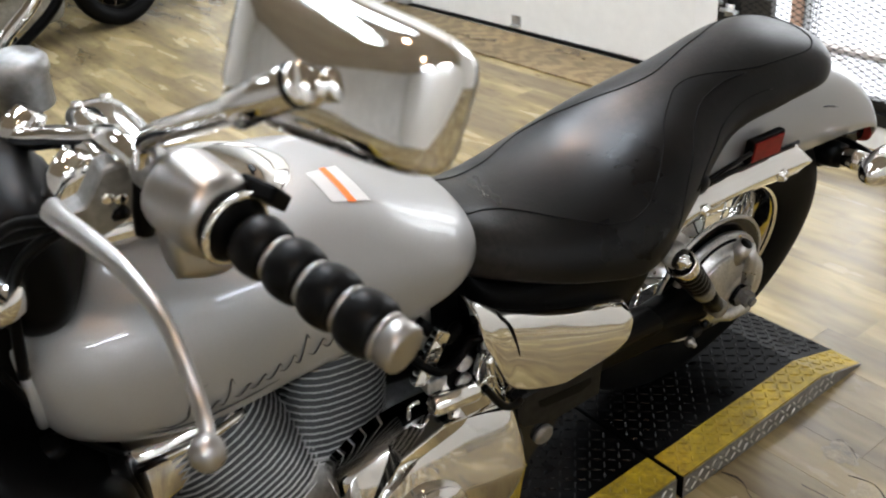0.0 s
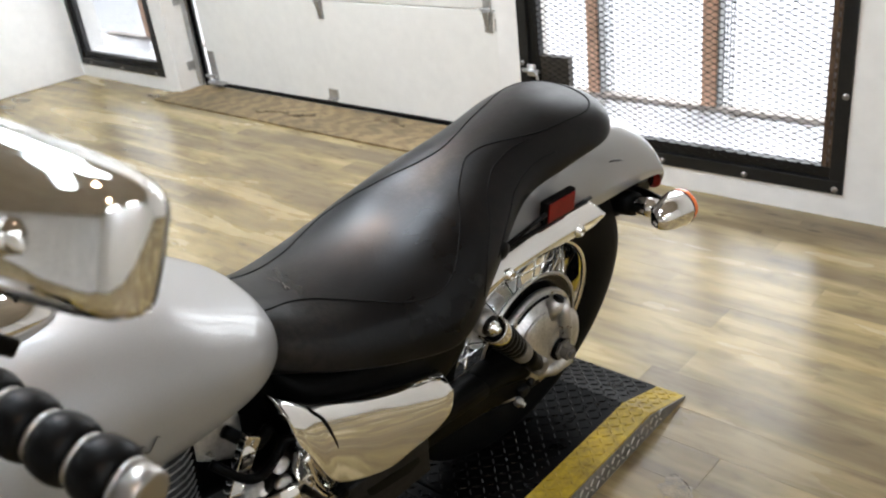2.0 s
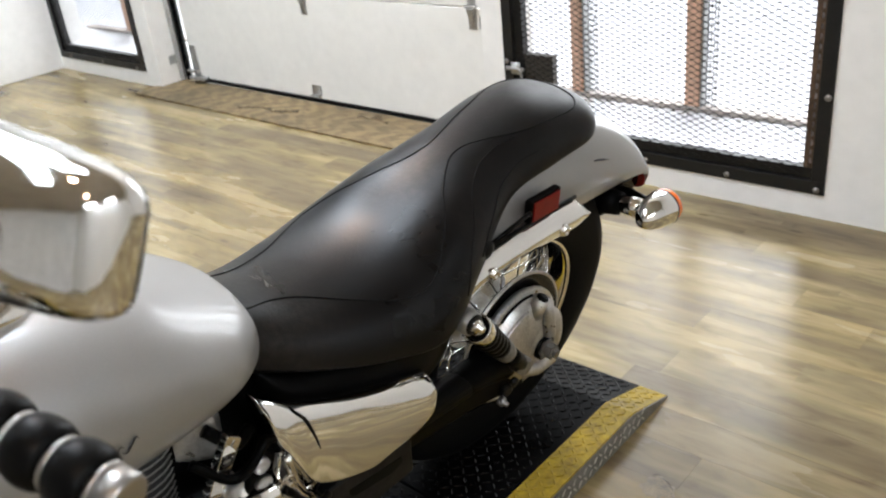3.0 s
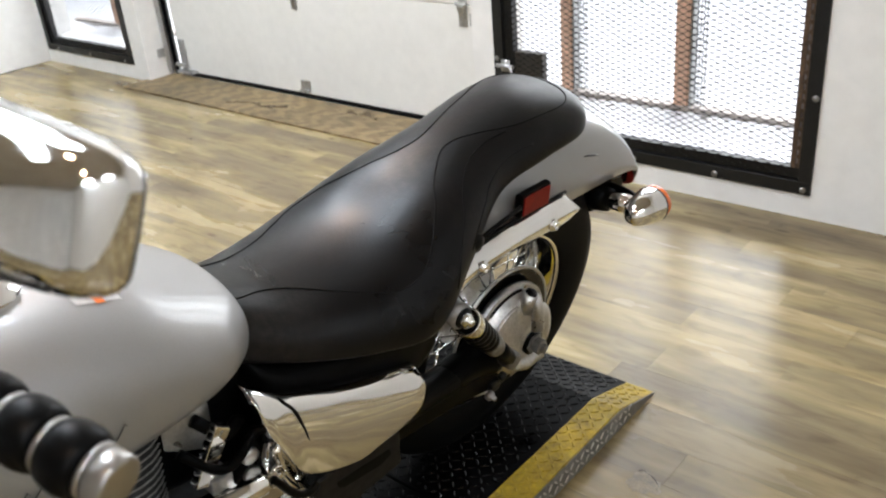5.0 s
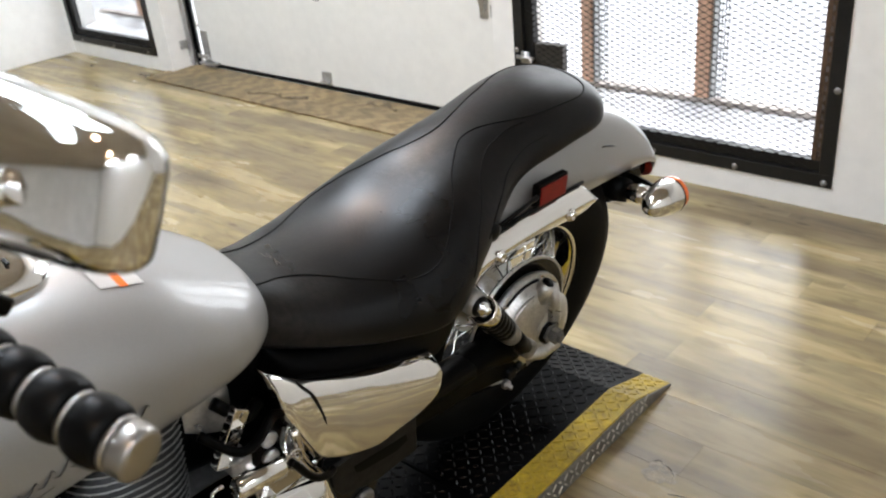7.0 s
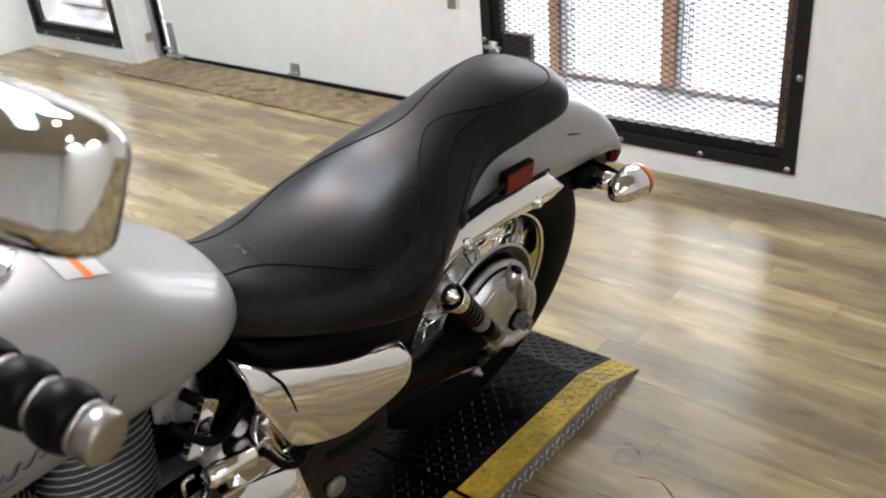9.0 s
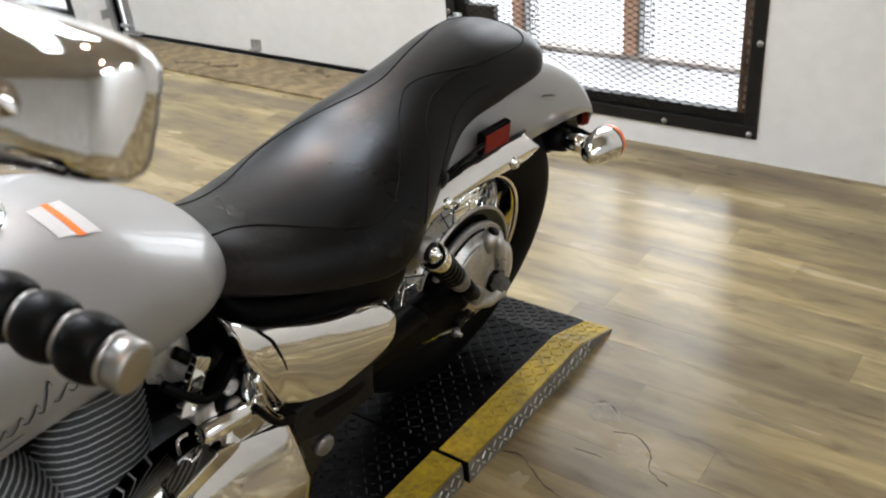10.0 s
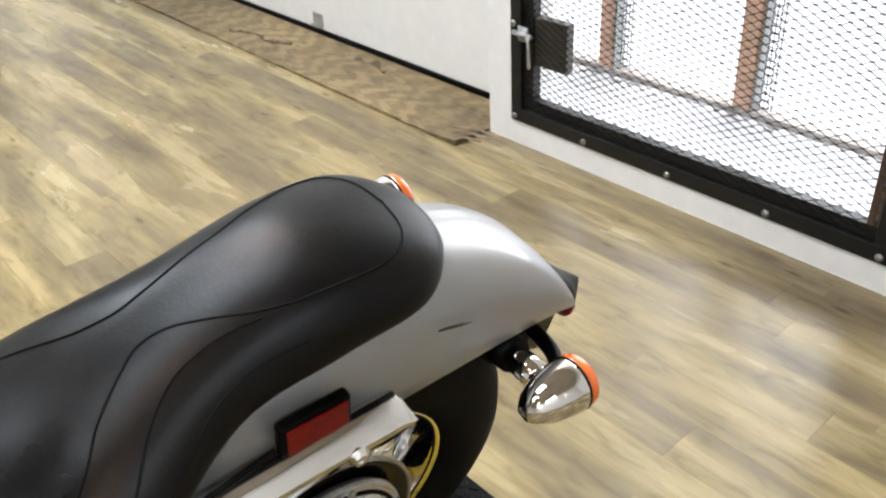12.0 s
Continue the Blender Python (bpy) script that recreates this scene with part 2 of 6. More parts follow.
FLOOR_DARK, FLOOR_MID, FLOOR_LIGHT, FLOOR_GREY, FLOOR_ROUGH = (0.135, 0.103, 0.058), (0.306, 0.242, 0.124), (0.388, 0.310, 0.167), (0.218, 0.172, 0.096), (0.18, 0.34)
FLOOR = floor_mat()
DARK_GAP = node_mat("dark_joint", (0.16, 0.125, 0.08), 0.9)
CRACK = node_mat("dark_crack", (0.045, 0.034, 0.022), 0.9, 0.0, 0.5, 60)
BARE = node_mat("bare_backing", (0.36, 0.278, 0.138), 0.35, 0.0, 0.7, 34, 0.3, 90, second=(0.235, 0.178, 0.088))
RING_STAIN = node_mat("ring_stain", (0.285, 0.222, 0.115), 0.36, 0.0, 0.6, 34, 0.4, 90, second=(0.110, 0.078, 0.042))
WALL_DARK = node_mat("grey_wall_paint", (0.66, 0.65, 0.63), 0.7, 0.0, 0.2, 2)
LOCK_STEEL = node_mat("dusty_dark_steel", (0.055, 0.048, 0.040), 0.6, 0.0, 0.4, 30, 0.2, 90)
BOLT_STEEL = node_mat("worn_bolt_steel", (0.26, 0.25, 0.24), 0.45, 0.7, 0.3, 60)
RUSTY = node_mat("rusty_steel", (0.10, 0.06, 0.035), 0.6, 0.2, 0.6, 14, 0.3, 90, 0.1)
STAIN = node_mat("dark_wood_stain", (0.115, 0.082, 0.042), 0.6, 0.0, 0.5, 30, 0.3, 60)
SILL_WOOD = node_mat("grey_weathered_wood", (0.50, 0.45, 0.41), 0.8, 0.0, 0.4, 9, 0.3, 60)
SILL = node_mat("weathered_sill", (0.90, 0.90, 0.91), 0.8, 0.0, 0.12, 5, 0.3, 60)
DEBRIS = node_mat("leaf_litter", (0.40, 0.37, 0.33), 0.9, 0.0, 0.5, 30, 0.4, 80)
SATIN = node_mat("satin_chrome", (0.42, 0.405, 0.385), 0.36, 1.0, 0.05, 40, 0.05, 200, 0.05)
SCUFF = node_mat("scuffed_leather", (0.13, 0.12, 0.11), 0.7, 0.0, 0.6, 400)
PIPING = node_mat("seam_thread", (0.004, 0.004, 0.004), 0.6, 0.0, ior=1.2)
STICKER = node_mat("sticker_film", (0.55, 0.54, 0.53), 0.35)
ORANGE_PRINT = node_mat("orange_print", (0.85, 0.17, 0.02), 0.4)
DARK_PRINT = node_mat("dark_print", (0.02, 0.02, 0.022), 0.4)
MIRROR_GLASS = node_mat("mirror_glass", (0.8, 0.8, 0.8), 0.02, 1.0)


def glow_mat(name, colour, strength):
    m = bpy.data.materials.new(name)
    m.use_nodes = True
    nt = m.node_tree
    nt.nodes.remove(nt.nodes["Principled BSDF"])
    e = nt.nodes.new("ShaderNodeEmission")
    e.inputs["Color"].default_value, e.inputs["Strength"].default_value = (*colour, 1), strength
    nt.links.new(e.outputs[0], nt.nodes["Material Output"].inputs["Surface"])
    return m


GLOW = glow_mat("white_overcast", (0.93, 0.96, 1.0), SKY_GLOW)
LAMP_GLASS = glow_mat("lamp_diffuser", LAMP_COLOUR, 12.0)
WARM_GLASS = glow_mat("warm_bulb", WARM_COLOUR, 30.0)
CEIL = node_mat("ceiling_paint", (0.44, 0.385, 0.32), 0.7, 0.0, 0.2, 2)
RAMP_BLACK = node_mat("black_tread_plate", (0.0015, 0.0015, 0.0017), 0.30, 0.0, 0.4, 12, 0.1, 120, 0.1, ior=1.2)
RAMP_DECK = node_mat("black_ramp_deck", (0.0012, 0.0012, 0.0013), 0.34, 0.0, 0.4, 12, 0.1, 120, 0.1, ior=1.13)
RAMP_YELLOW = node_mat("yellow_ramp_paint", (0.52, 0.36, 0.015), 0.5, 0.0, 0.5, 14, 0.15, 120, 0.1, spec=0.3, second=(0.23, 0.158, 0.016))
RAMP_STEEL = node_mat("bare_tread_plate", (0.62, 0.60, 0.56), 0.35, 0.85, 0.3, 14, 0.15, 120, 0.1)
RED = node_mat("red_reflector", (0.17, 0.005, 0.004), 0.3, 0.0, 0.3, 120, spec=0.2)
ORANGE = node_mat("orange_lens", (0.85, 0.16, 0.02), 0.25, 0.0, 0.05, 60, coat=1.0)
OUTSIDE = node_mat("snowy_ground", (0.8, 0.8, 0.8), 0.8, 0.0, 0.1, 3)


# ---------------------------------------------------------------- mesh helpers
def part(name, bm, material, parent=None, label="", smooth=True, bevel=0.0, sub=0):
    """Links a bmesh as one mesh object, under a thing or a part where one is given."""
    me = bpy.data.meshes.new(name)
    bm.to_mesh(me)
    bm.free()
    me.materials.append(material)
    if smooth:
        me.polygons.foreach_set("use_smooth", [True] * len(me.polygons))
    ob = new(name, me)
    if parent is not None:
        ob.parent = parent
    if bevel:
        md = ob.modifiers.new("bevel", "BEVEL")
        md.width, md.segments, md.limit_method, md.angle_limit = bevel, 2, "ANGLE", radians(35)
        md.harden_normals = False
    if sub:
        md = ob.modifiers.new("subdivision", "SUBSURF")
        md.levels = md.render_levels = sub
    if label:
        tagged(ob, label)
    return ob


def box_bm(x0, y0, z0, x1, y1, z1, bm=None):
    bm = bm or bmesh.new()
    v = [bm.verts.new((x, y, z)) for z in (z0, z1) for x, y in ((x0, y0), (x1, y0), (x1, y1), (x0, y1))]
    for f in ((3, 2, 1, 0), (4, 5, 6, 7), (0, 1, 5, 4), (1, 2, 6, 5), (2, 3, 7, 6), (3, 0, 4, 7)):
        bm.faces.new([v[i] for i in f])
    return bm


def loft_bm(rings, caps=True, closed=False, bm=None):
    """Skins rings of equal length; every ring is a closed loop of points."""
    bm = bm or bmesh.new()
    rows = [[bm.verts.new(p) for p in r] for r in rings]
    n = len(rows[0])
    pairs = list(zip(rows, rows[1:])) + ([(rows[-1], rows[0])] if closed else [])
    for a, b in pairs:
        for i in range(n):
            bm.faces.new((a[i], a[(i + 1) % n], b[(i + 1) % n], b[i]))
    if caps and not closed:
        for r, flip in ((rows[0], True), (rows[-1], False)):
            c = Vector((0, 0, 0))
            for v in r:
                c += v.co
            cv = bm.verts.new(c / n)
            for i in range(n):
                f = (r[(i + 1) % n], r[i], cv) if flip else (r[i], r[(i + 1) % n], cv)
                bm.faces.new(f)
    bmesh.ops.recalc_face_normals(bm, faces=bm.faces)
    return bm


def tube_bm(points, radius, n=12, bm=None, flat=1.0):
    """A tube along points; radius is one number or one for each point."""
    pts = [Vector(p) for p in points]
    rad = radius if isinstance(radius, (list, tuple)) else [radius] * len(pts)
    rings, side = [], None
    for i, p in enumerate(pts):
        d = (pts[min(i + 1, len(pts) - 1)] - pts[max(i - 1, 0)]).normalized()
        if side is None:
            side = d.orthogonal().normalized()
        side = (side - d * side.dot(d)).normalized()
        up = d.cross(side)
        rings.append([p + (side * math.cos(a) + up * math.sin(a) * flat) * rad[i] for a in (2 * math.pi * k / n for k in range(n))])
    return loft_bm(rings, bm=bm)


def spline(points, steps=8):
    """A smooth curve through points (Catmull-Rom)."""
    p = [Vector(q) for q in points]
    p = [2 * p[0] - p[1]] + p + [2 * p[-1] - p[-2]]
    out = []
    for i in range(1, len(p) - 2):
        for k in range(steps):
            t = k / steps
            a, b, c, d = p[i - 1:i + 3]
            out.append(0.5 * ((2 * b) + (c - a) * t + (2 * a - 5 * b + 4 * c - d) * t * t + (3 * b - a - 3 * c + d) * t ** 3))
    return out + [p[-2]]


def lathe_bm(profile, n=32, bm=None, axis="z", at=(0, 0, 0)):
    """Turns a profile of (radius, height) about an axis through a place."""
    rings = []
    for r, h in profile:
        ring = []
        for k in range(n):
            a = 2 * math.pi * k / n
            c, s = r * math.cos(a), r * math.sin(a)
            q = {"z": (c, s, h), "x": (h, c, s), "y": (s, h, c)}[axis]
            ring.append(Vector(q) + Vector(at))
        rings.append(ring)
    return loft_bm(rings, bm=bm)


def smooth_rows(rows, steps=6):
    """Fills in rows of numbers by a smooth curve through them."""
    n = len(rows[0])
    out = []
    rr = [np.array(r, float) for r in rows]
    rr = [2 * rr[0] - rr[1]] + rr + [2 * rr[-1] - rr[-2]]
    for i in range(1, len(rr) - 2):
        for k in range(steps):
            t = k / steps
            a, b, c, d = rr[i - 1:i + 3]
            out.append(0.5 * ((2 * b) + (c - a) * t + (2 * a - 5 * b + 4 * c - d) * t * t + (3 * b - a - 3 * c + d) * t ** 3))
    out.append(rr[-2])
    return out


# ---------------------------------------------------------------- the room
WALL_Y, DOOR_Y, LEFT_X, RIGHT_X, BACK_Y, TOP = 1.127, 1.309, -5.06, 3.6, -6.5, 3.3
GATE = (-1.303, -0.040, 0.083, 2.35)
WIN = (-5.04, -4.01, 0.085, 2.35)
DOORWAY = (-3.875, -1.41, 0.0, 2.45)
NOOK_Y, NOOK_X = 0.53, -6.2

floor = tagged(part("floor", box_bm(NOOK_X - 0.2, BACK_Y - 0.2, -0.1, RIGHT_X + 0.2, WALL_Y + 0.19, -0.004), DARK_GAP, smooth=False), "worn tan wood-look plank flooring", "floor", kind="structure")
wn_bm = bmesh.new()
T = 0.19
for x0, x1, z0, z1 in ((LEFT_X - 0.2, WIN[0], 0, TOP), (WIN[0], WIN[1], 0, WIN[2]), (WIN[0], WIN[1], WIN[3], TOP), (WIN[1], DOORWAY[0], 0, TOP), (DOORWAY[0], DOORWAY[1], DOORWAY[3], TOP),
                       (DOORWAY[1], GATE[0], 0, TOP), (GATE[0], GATE[1], 0, GATE[2]), (GATE[0], GATE[1], GATE[3], TOP), (GATE[1], RIGHT_X + 0.2, 0, TOP)):
    box_bm(x0, WALL_Y, z0 - 0.004, x1, WALL_Y + T, z1, wn_bm)
bmesh.ops.remove_doubles(wn_bm, verts=wn_bm.verts, dist=0.0005)
tagged(part("wall_north", wn_bm, WALL, smooth=False), "white painted wall with a garage door and grilled openings", "wall", kind="structure")
tagged(part("wall_west", box_bm(NOOK_X, NOOK_Y, 0, LEFT_X, WALL_Y, TOP), WALL, smooth=False, bevel=0.006), "scuffed white painted wall corner", "wall", kind="structure")
tagged(part("wall_nook", box_bm(NOOK_X - 0.2, BACK_Y, 0, NOOK_X, WALL_Y, TOP), WALL, smooth=False), "plain white painted wall", "wall", kind="structure")
tagged(part("wall_east", box_bm(RIGHT_X, BACK_Y, 0, RIGHT_X + 0.2, WALL_Y, TOP), WALL, smooth=False), "plain white painted wall", "wall", kind="structure")
tagged(part("wall_south", box_bm(NOOK_X - 0.2, BACK_Y - 0.2, 0, RIGHT_X + 0.2, BACK_Y, TOP), WALL_DARK, smooth=False), "plain pale grey wall", "wall", kind="structure")
tagged(part("ceiling", box_bm(NOOK_X - 0.2, BACK_Y - 0.2, TOP, RIGHT_X + 0.2, WALL_Y + T, TOP + 0.15), CEIL, smooth=False), "plain ceiling", "ceiling", kind="structure")

# outside: pale ground and a bright overcast distance
tagged(part("ground", box_bm(-60, WALL_Y + 0.195, -0.3, 60, 90, -0.12), OUTSIDE, smooth=False), "bright pale ground outside", "ground", kind="structure")
bd = bmesh.new()
for q in ((-30, 14, -2), (30, 14, -2), (30, 14, 20), (-30, 14, 20)):
    bd.verts.new(q)
bd.faces.new(list(bd.verts))
tagged(part("backdrop", bd, GLOW, smooth=False), "blank white overcast sky outside", "sky", kind="structure")


def ceiling_and_fill_light(x, y, watts, colour, rot=0, wide=0.28):
    g = new("ceiling_and_fill_light")
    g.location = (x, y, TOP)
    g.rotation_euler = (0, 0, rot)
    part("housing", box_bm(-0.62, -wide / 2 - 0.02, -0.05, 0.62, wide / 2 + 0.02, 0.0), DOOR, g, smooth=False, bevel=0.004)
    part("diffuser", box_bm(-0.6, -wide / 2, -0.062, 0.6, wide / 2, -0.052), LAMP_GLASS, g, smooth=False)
    tagged(g, "long white fluorescent ceiling light; the east pair is added fill", "ceiling light", "ceiling lights")
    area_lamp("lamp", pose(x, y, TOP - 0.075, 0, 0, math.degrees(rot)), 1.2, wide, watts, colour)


for lx, ly, rot, share, wide in LAMPS_AND_FILL:
    ceiling_and_fill_light(lx, ly, LAMP_WATTS * share, LAMP_COLOUR, rot, wide)


def downlight(x, y, watts, colour):
    g = new("ceiling_downlight")
    g.location = (x, y, TOP)
    part("trim_ring", lathe_bm([(0.12, 0.0), (0.12, -0.02), (0.10, -0.026), (0.085, -0.02), (0.08, -0.002)], 28), DOOR, g)
    part("bulb", lathe_bm([(0.03, -0.003), (0.07, -0.01), (0.07, -0.018), (0.02, -0.024)], 20), WARM_GLASS, g)
    tagged(g, "round warm-white ceiling downlight", "downlight", "ceiling downlights")
    ob = area_lamp("warm_lamp", pose(x, y, TOP - 0.03, 0, 0, 0), 0.16, 0.16, watts, colour)
    ob.data.shape = "DISK"


for lx, ly, share in WARM_SPOTS:
    downlight(lx, ly, WARM_WATTS * share, WARM_COLOUR)
# the sky's light in the two grilled openings
area_lamp("gate_daylight", pose((GATE[0] + GATE[1]) / 2, WALL_Y + 0.90, 1.55, -68, 0, 0), 1.3, 2.2, DAY_WATTS, (0.90, 0.95, 1.0))
area_lamp("window_daylight", pose((WIN[0] + WIN[1]) / 2, WALL_Y + 0.90, 1.55, -68, 0, 0), 1.1, 2.2, DAY_WATTS * 1.3, (0.90, 0.95, 1.0))

# garage door: four ribless panels, hinges, tracks and a floor seal
gd = tagged(new("garage_door"), "white sectional overhead garage door, closed", "garage door", kind="structure")
PX0, PX1 = -3.80, -1.36
for i in range(5):
    p = part("panel", box_bm(PX0, DOOR_Y, 0.028 + i * 0.533, PX1, DOOR_Y + 0.045, 0.028 + (i + 1) * 0.533 - 0.004), DOOR, gd, smooth=False, bevel=0.004)
part("bottom_seal", box_bm(PX0, DOOR_Y - 0.012, 0.009, PX1, DOOR_Y + 0.03, 0.027), BLACK, gd, smooth=False, bevel=0.004)


def hinge(x, z):
    bm = box_bm(x - 0.022, DOOR_Y - 0.004, z - 0.075, x + 0.022, DOOR_Y, z + 0.075)
    v = loft_bm([[(x - 0.022, DOOR_Y - 0.004, z + 0.02), (x + 0.022, DOOR_Y - 0.004, z + 0.02), (x + 0.006, DOOR_Y - 0.004, z - 0.07), (x - 0.006, DOOR_Y - 0.004, z - 0.07)],
                 [(x - 0.018, DOOR_Y - 0.022, z + 0.012), (x + 0.018, DOOR_Y - 0.022, z + 0.012), (x + 0.003, DOOR_Y - 0.006, z - 0.06), (x - 0.003, DOOR_Y - 0.006, z - 0.06)]])
    me = bpy.data.meshes.new("tmp")
    v.to_mesh(me)
    v.free()
    bm.from_mesh(me)
    bpy.data.meshes.remove(me)
    tube_bm([(x - 0.03, DOOR_Y - 0.012, z + 0.022), (x + 0.03, DOOR_Y - 0.012, z + 0.022)], 0.007, 8, bm)
    return bm


for hx in (-2.69, -1.60):
    for i in (1, 2, 3):
        part("hinge", hinge(hx, 0.028 + i * 0.533 - 0.02), DIRTY_STEEL, gd, smooth=False)
for hx in (-2.69,):
    bm = box_bm(hx - 0.035, DOOR_Y - 0.005, 0.045, hx + 0.035, DOOR_Y, 0.10)
    box_bm(hx - 0.03, DOOR_Y - 0.03, 0.045, hx + 0.03, DOOR_Y - 0.005, 0.052, bm)
    for dx in (-0.02, 0.0, 0.02):
        lathe_bm([(0.004, DOOR_Y - 0.0065), (0.004, DOOR_Y - 0.0052)], 8, bm, "y", (hx + dx, 0, 0.08))
    part("bottom_bracket", bm, DIRTY_STEEL, gd, smooth=False)
for hx in (-3.755, -1.40):
    bm = box_bm(hx - 0.03, DOOR_Y - 0.006, 0.03, hx + 0.03, DOOR_Y, 0.22)
    box_bm(hx - 0.03, DOOR_Y - 0.05, 0.03, hx + 0.12, DOOR_Y - 0.006, 0.045, bm)
    tube_bm([(hx - 0.05, DOOR_Y - 0.03, 0.075), (hx + 0.05, DOOR_Y - 0.03, 0.075)], 0.012, 10, bm)
    part("corner_bracket", bm, DIRTY_STEEL, gd, smooth=False, bevel=0.002)
for tx in (DOORWAY[0] + 0.035, DOORWAY[1] - 0.035):
    bm = box_bm(tx - 0.028, DOOR_Y - 0.055, 0.02, tx - 0.022, DOOR_Y - 0.004, 2.4)
    box_bm(tx - 0.022, DOOR_Y - 0.006, 0.02, tx + 0.03, DOOR_Y - 0.0045, 2.4, bm)
    box_bm(tx - 0.022, DOOR_Y - 0.055, 0.02, tx + 0.015, DOOR_Y - 0.051, 2.4, bm)
    for z in (0.12, 0.5, 0.95):
        box_bm(tx - 0.04, DOOR_Y - 0.10, z, tx - 0.0285, DOOR_Y - 0.01, z + 0.05, bm)
    part("track", bm, DIRTY_STEEL, gd, smooth=False)
    part("weather_strip", box_bm(tx - 0.012, DOOR_Y - 0.02, 0.01, tx + 0.012, DOOR_Y - 0.008, 2.42), BLACK, gd, smooth=False)

# worn plywood sheet with a lifted, splintered corner
bm = bmesh.new()
gx = np.linspace(DOORWAY[0] - 0.05, DOORWAY[1] - 0.005, 60)
gy = np.linspace(0.967, DOOR_Y - 0.012, 12)
rows_ = []
for side in (0, 1):
    g = []
    for i, x in enumerate(gx):
        c = []
        for j, y in enumerate(gy):
            z = 0.0005 if side == 0 else 0.009 + 0.0015 * noise.noise(Vector((x * 3, y * 3, 0))) + (0.012 * max(0, (x + 1.55) / 0.14) * max(0, 1 - (y - 0.967) / 0.2) if x > -1.55 else 0)
            yy = y + (0.006 * noise.noise(Vector((x * 14, 7, 1))) if j == 0 else 0)
            c.append(bm.verts.new((x, yy, z)))
        g.append(c)
    rows_.append(g)
for s, g in enumerate(rows_):
    for i in range(len(gx) - 1):
        for j in range(len(gy) - 1):
            q = (g[i][j], g[i + 1][j], g[i + 1][j + 1], g[i][j + 1])
            bm.faces.new(q if s else q[::-1])
lo, hi = rows_
edge = [(i, 0) for i in range(len(gx))] + [(len(gx) - 1, j) for j in range(1, len(gy))] + [(i, len(gy) - 1) for i in range(len(gx) - 2, -1, -1)] + [(0, j) for j in range(len(gy) - 2, 0, -1)]
for (a, b), (c, d) in zip(edge, edge[1:] + edge[:1]):
    bm.faces.new((lo[a][b], lo[c][d], hi[c][d], hi[a][b]))
tagged(part("plywood_sheet", bm, PLY, smooth=False), "worn stained plywood threshold sheet before the garage door", "plywood sheet")
for pts in ([(-3.05, 1.05), (-2.9, 1.10), (-2.78, 1.08), (-2.66, 1.13)], [(-2.3, 1.20), (-2.2, 1.22), (-2.08, 1.19)]):
    path = spline([(x, y, 0.0102) for x, y in pts], 8)
    path = [p + Vector((0.008 * noise.noise(p * 30), 0.012 * noise.noise(p * 30 + Vector((9, 0, 0))), 0)) for p in path]
    part("stain_line", tube_bm(path, [0.003 + 0.05 * noise.noise(p * 9) ** 2 + 0.014 * abs(noise.noise(p * 31)) for p in path], 8, flat=0.03), STAIN, bpy.data.objects["plywood_sheet"], "dark split in the plywood", smooth=False)
splinter = bmesh.new()
for k in range(3):
    y = 0.985 + 0.03 * k
    tube_bm([(-1.47 - 0.03 * k, y, 0.012), (-1.40, y + 0.02, 0.022 + 0.004 * k), (-1.345 + 0.01 * k, y + 0.035, 0.02)], [0.002, 0.006, 0.003], 6, splinter, 0.5)
tagged(part("wood_splinter", splinter, PLY, smooth=False), "splintered plywood scrap lying at the wall's foot", "wood scrap")


# ---------------------------------------------------------------- grilles
def mesh_bm(x0, x1, z0, z1, y, cw=0.0435, ch=0.0108):
    """Expanded metal: zigzag strands that meet at wider knots."""
    bm = bmesh.new()
    nz = int((z1 - z0) / (ch / 2))
    nx = int((x1 - x0) / (cw / 2))
    for r in range(0, nz - 1, 2):
        zc = z0 + r * ch / 2 + ch / 2
        prev = None
        for i in range(nx + 1):
            x = x0 + i * cw / 2
            up = ((i + r // 2) % 2) * 2 - 1
            zz = zc + up * (ch / 2 - 0.0006)
            for dx, t in ((-0.0045, 0.0013), (0.0045, 0.0013)):
                ring = [bm.verts.new((x + dx, y - 0.0022 * up, zz - t)), bm.verts.new((x + dx, y - 0.0022 * up + 0.003, zz)), bm.verts.new((x + dx, y - 0.0022 * up, zz + t))]
                if prev:
                    for k in range(3):
                        bm.faces.new((prev[k], prev[(k + 1) % 3], ring[(k + 1) % 3], ring[k]))
                prev = ring
    return bm


def bolt_bm(at, r=0.011, axis="y", sgn=-1, h=0.006, bm=None):
    return lathe_bm([(r * 1.25, 0), (r * 1.25, sgn * h * 0.3), (r, sgn * h * 0.35), (r * 0.95, sgn * h), (r * 0.4, sgn * h * 1.1)], 10, bm, axis, at)


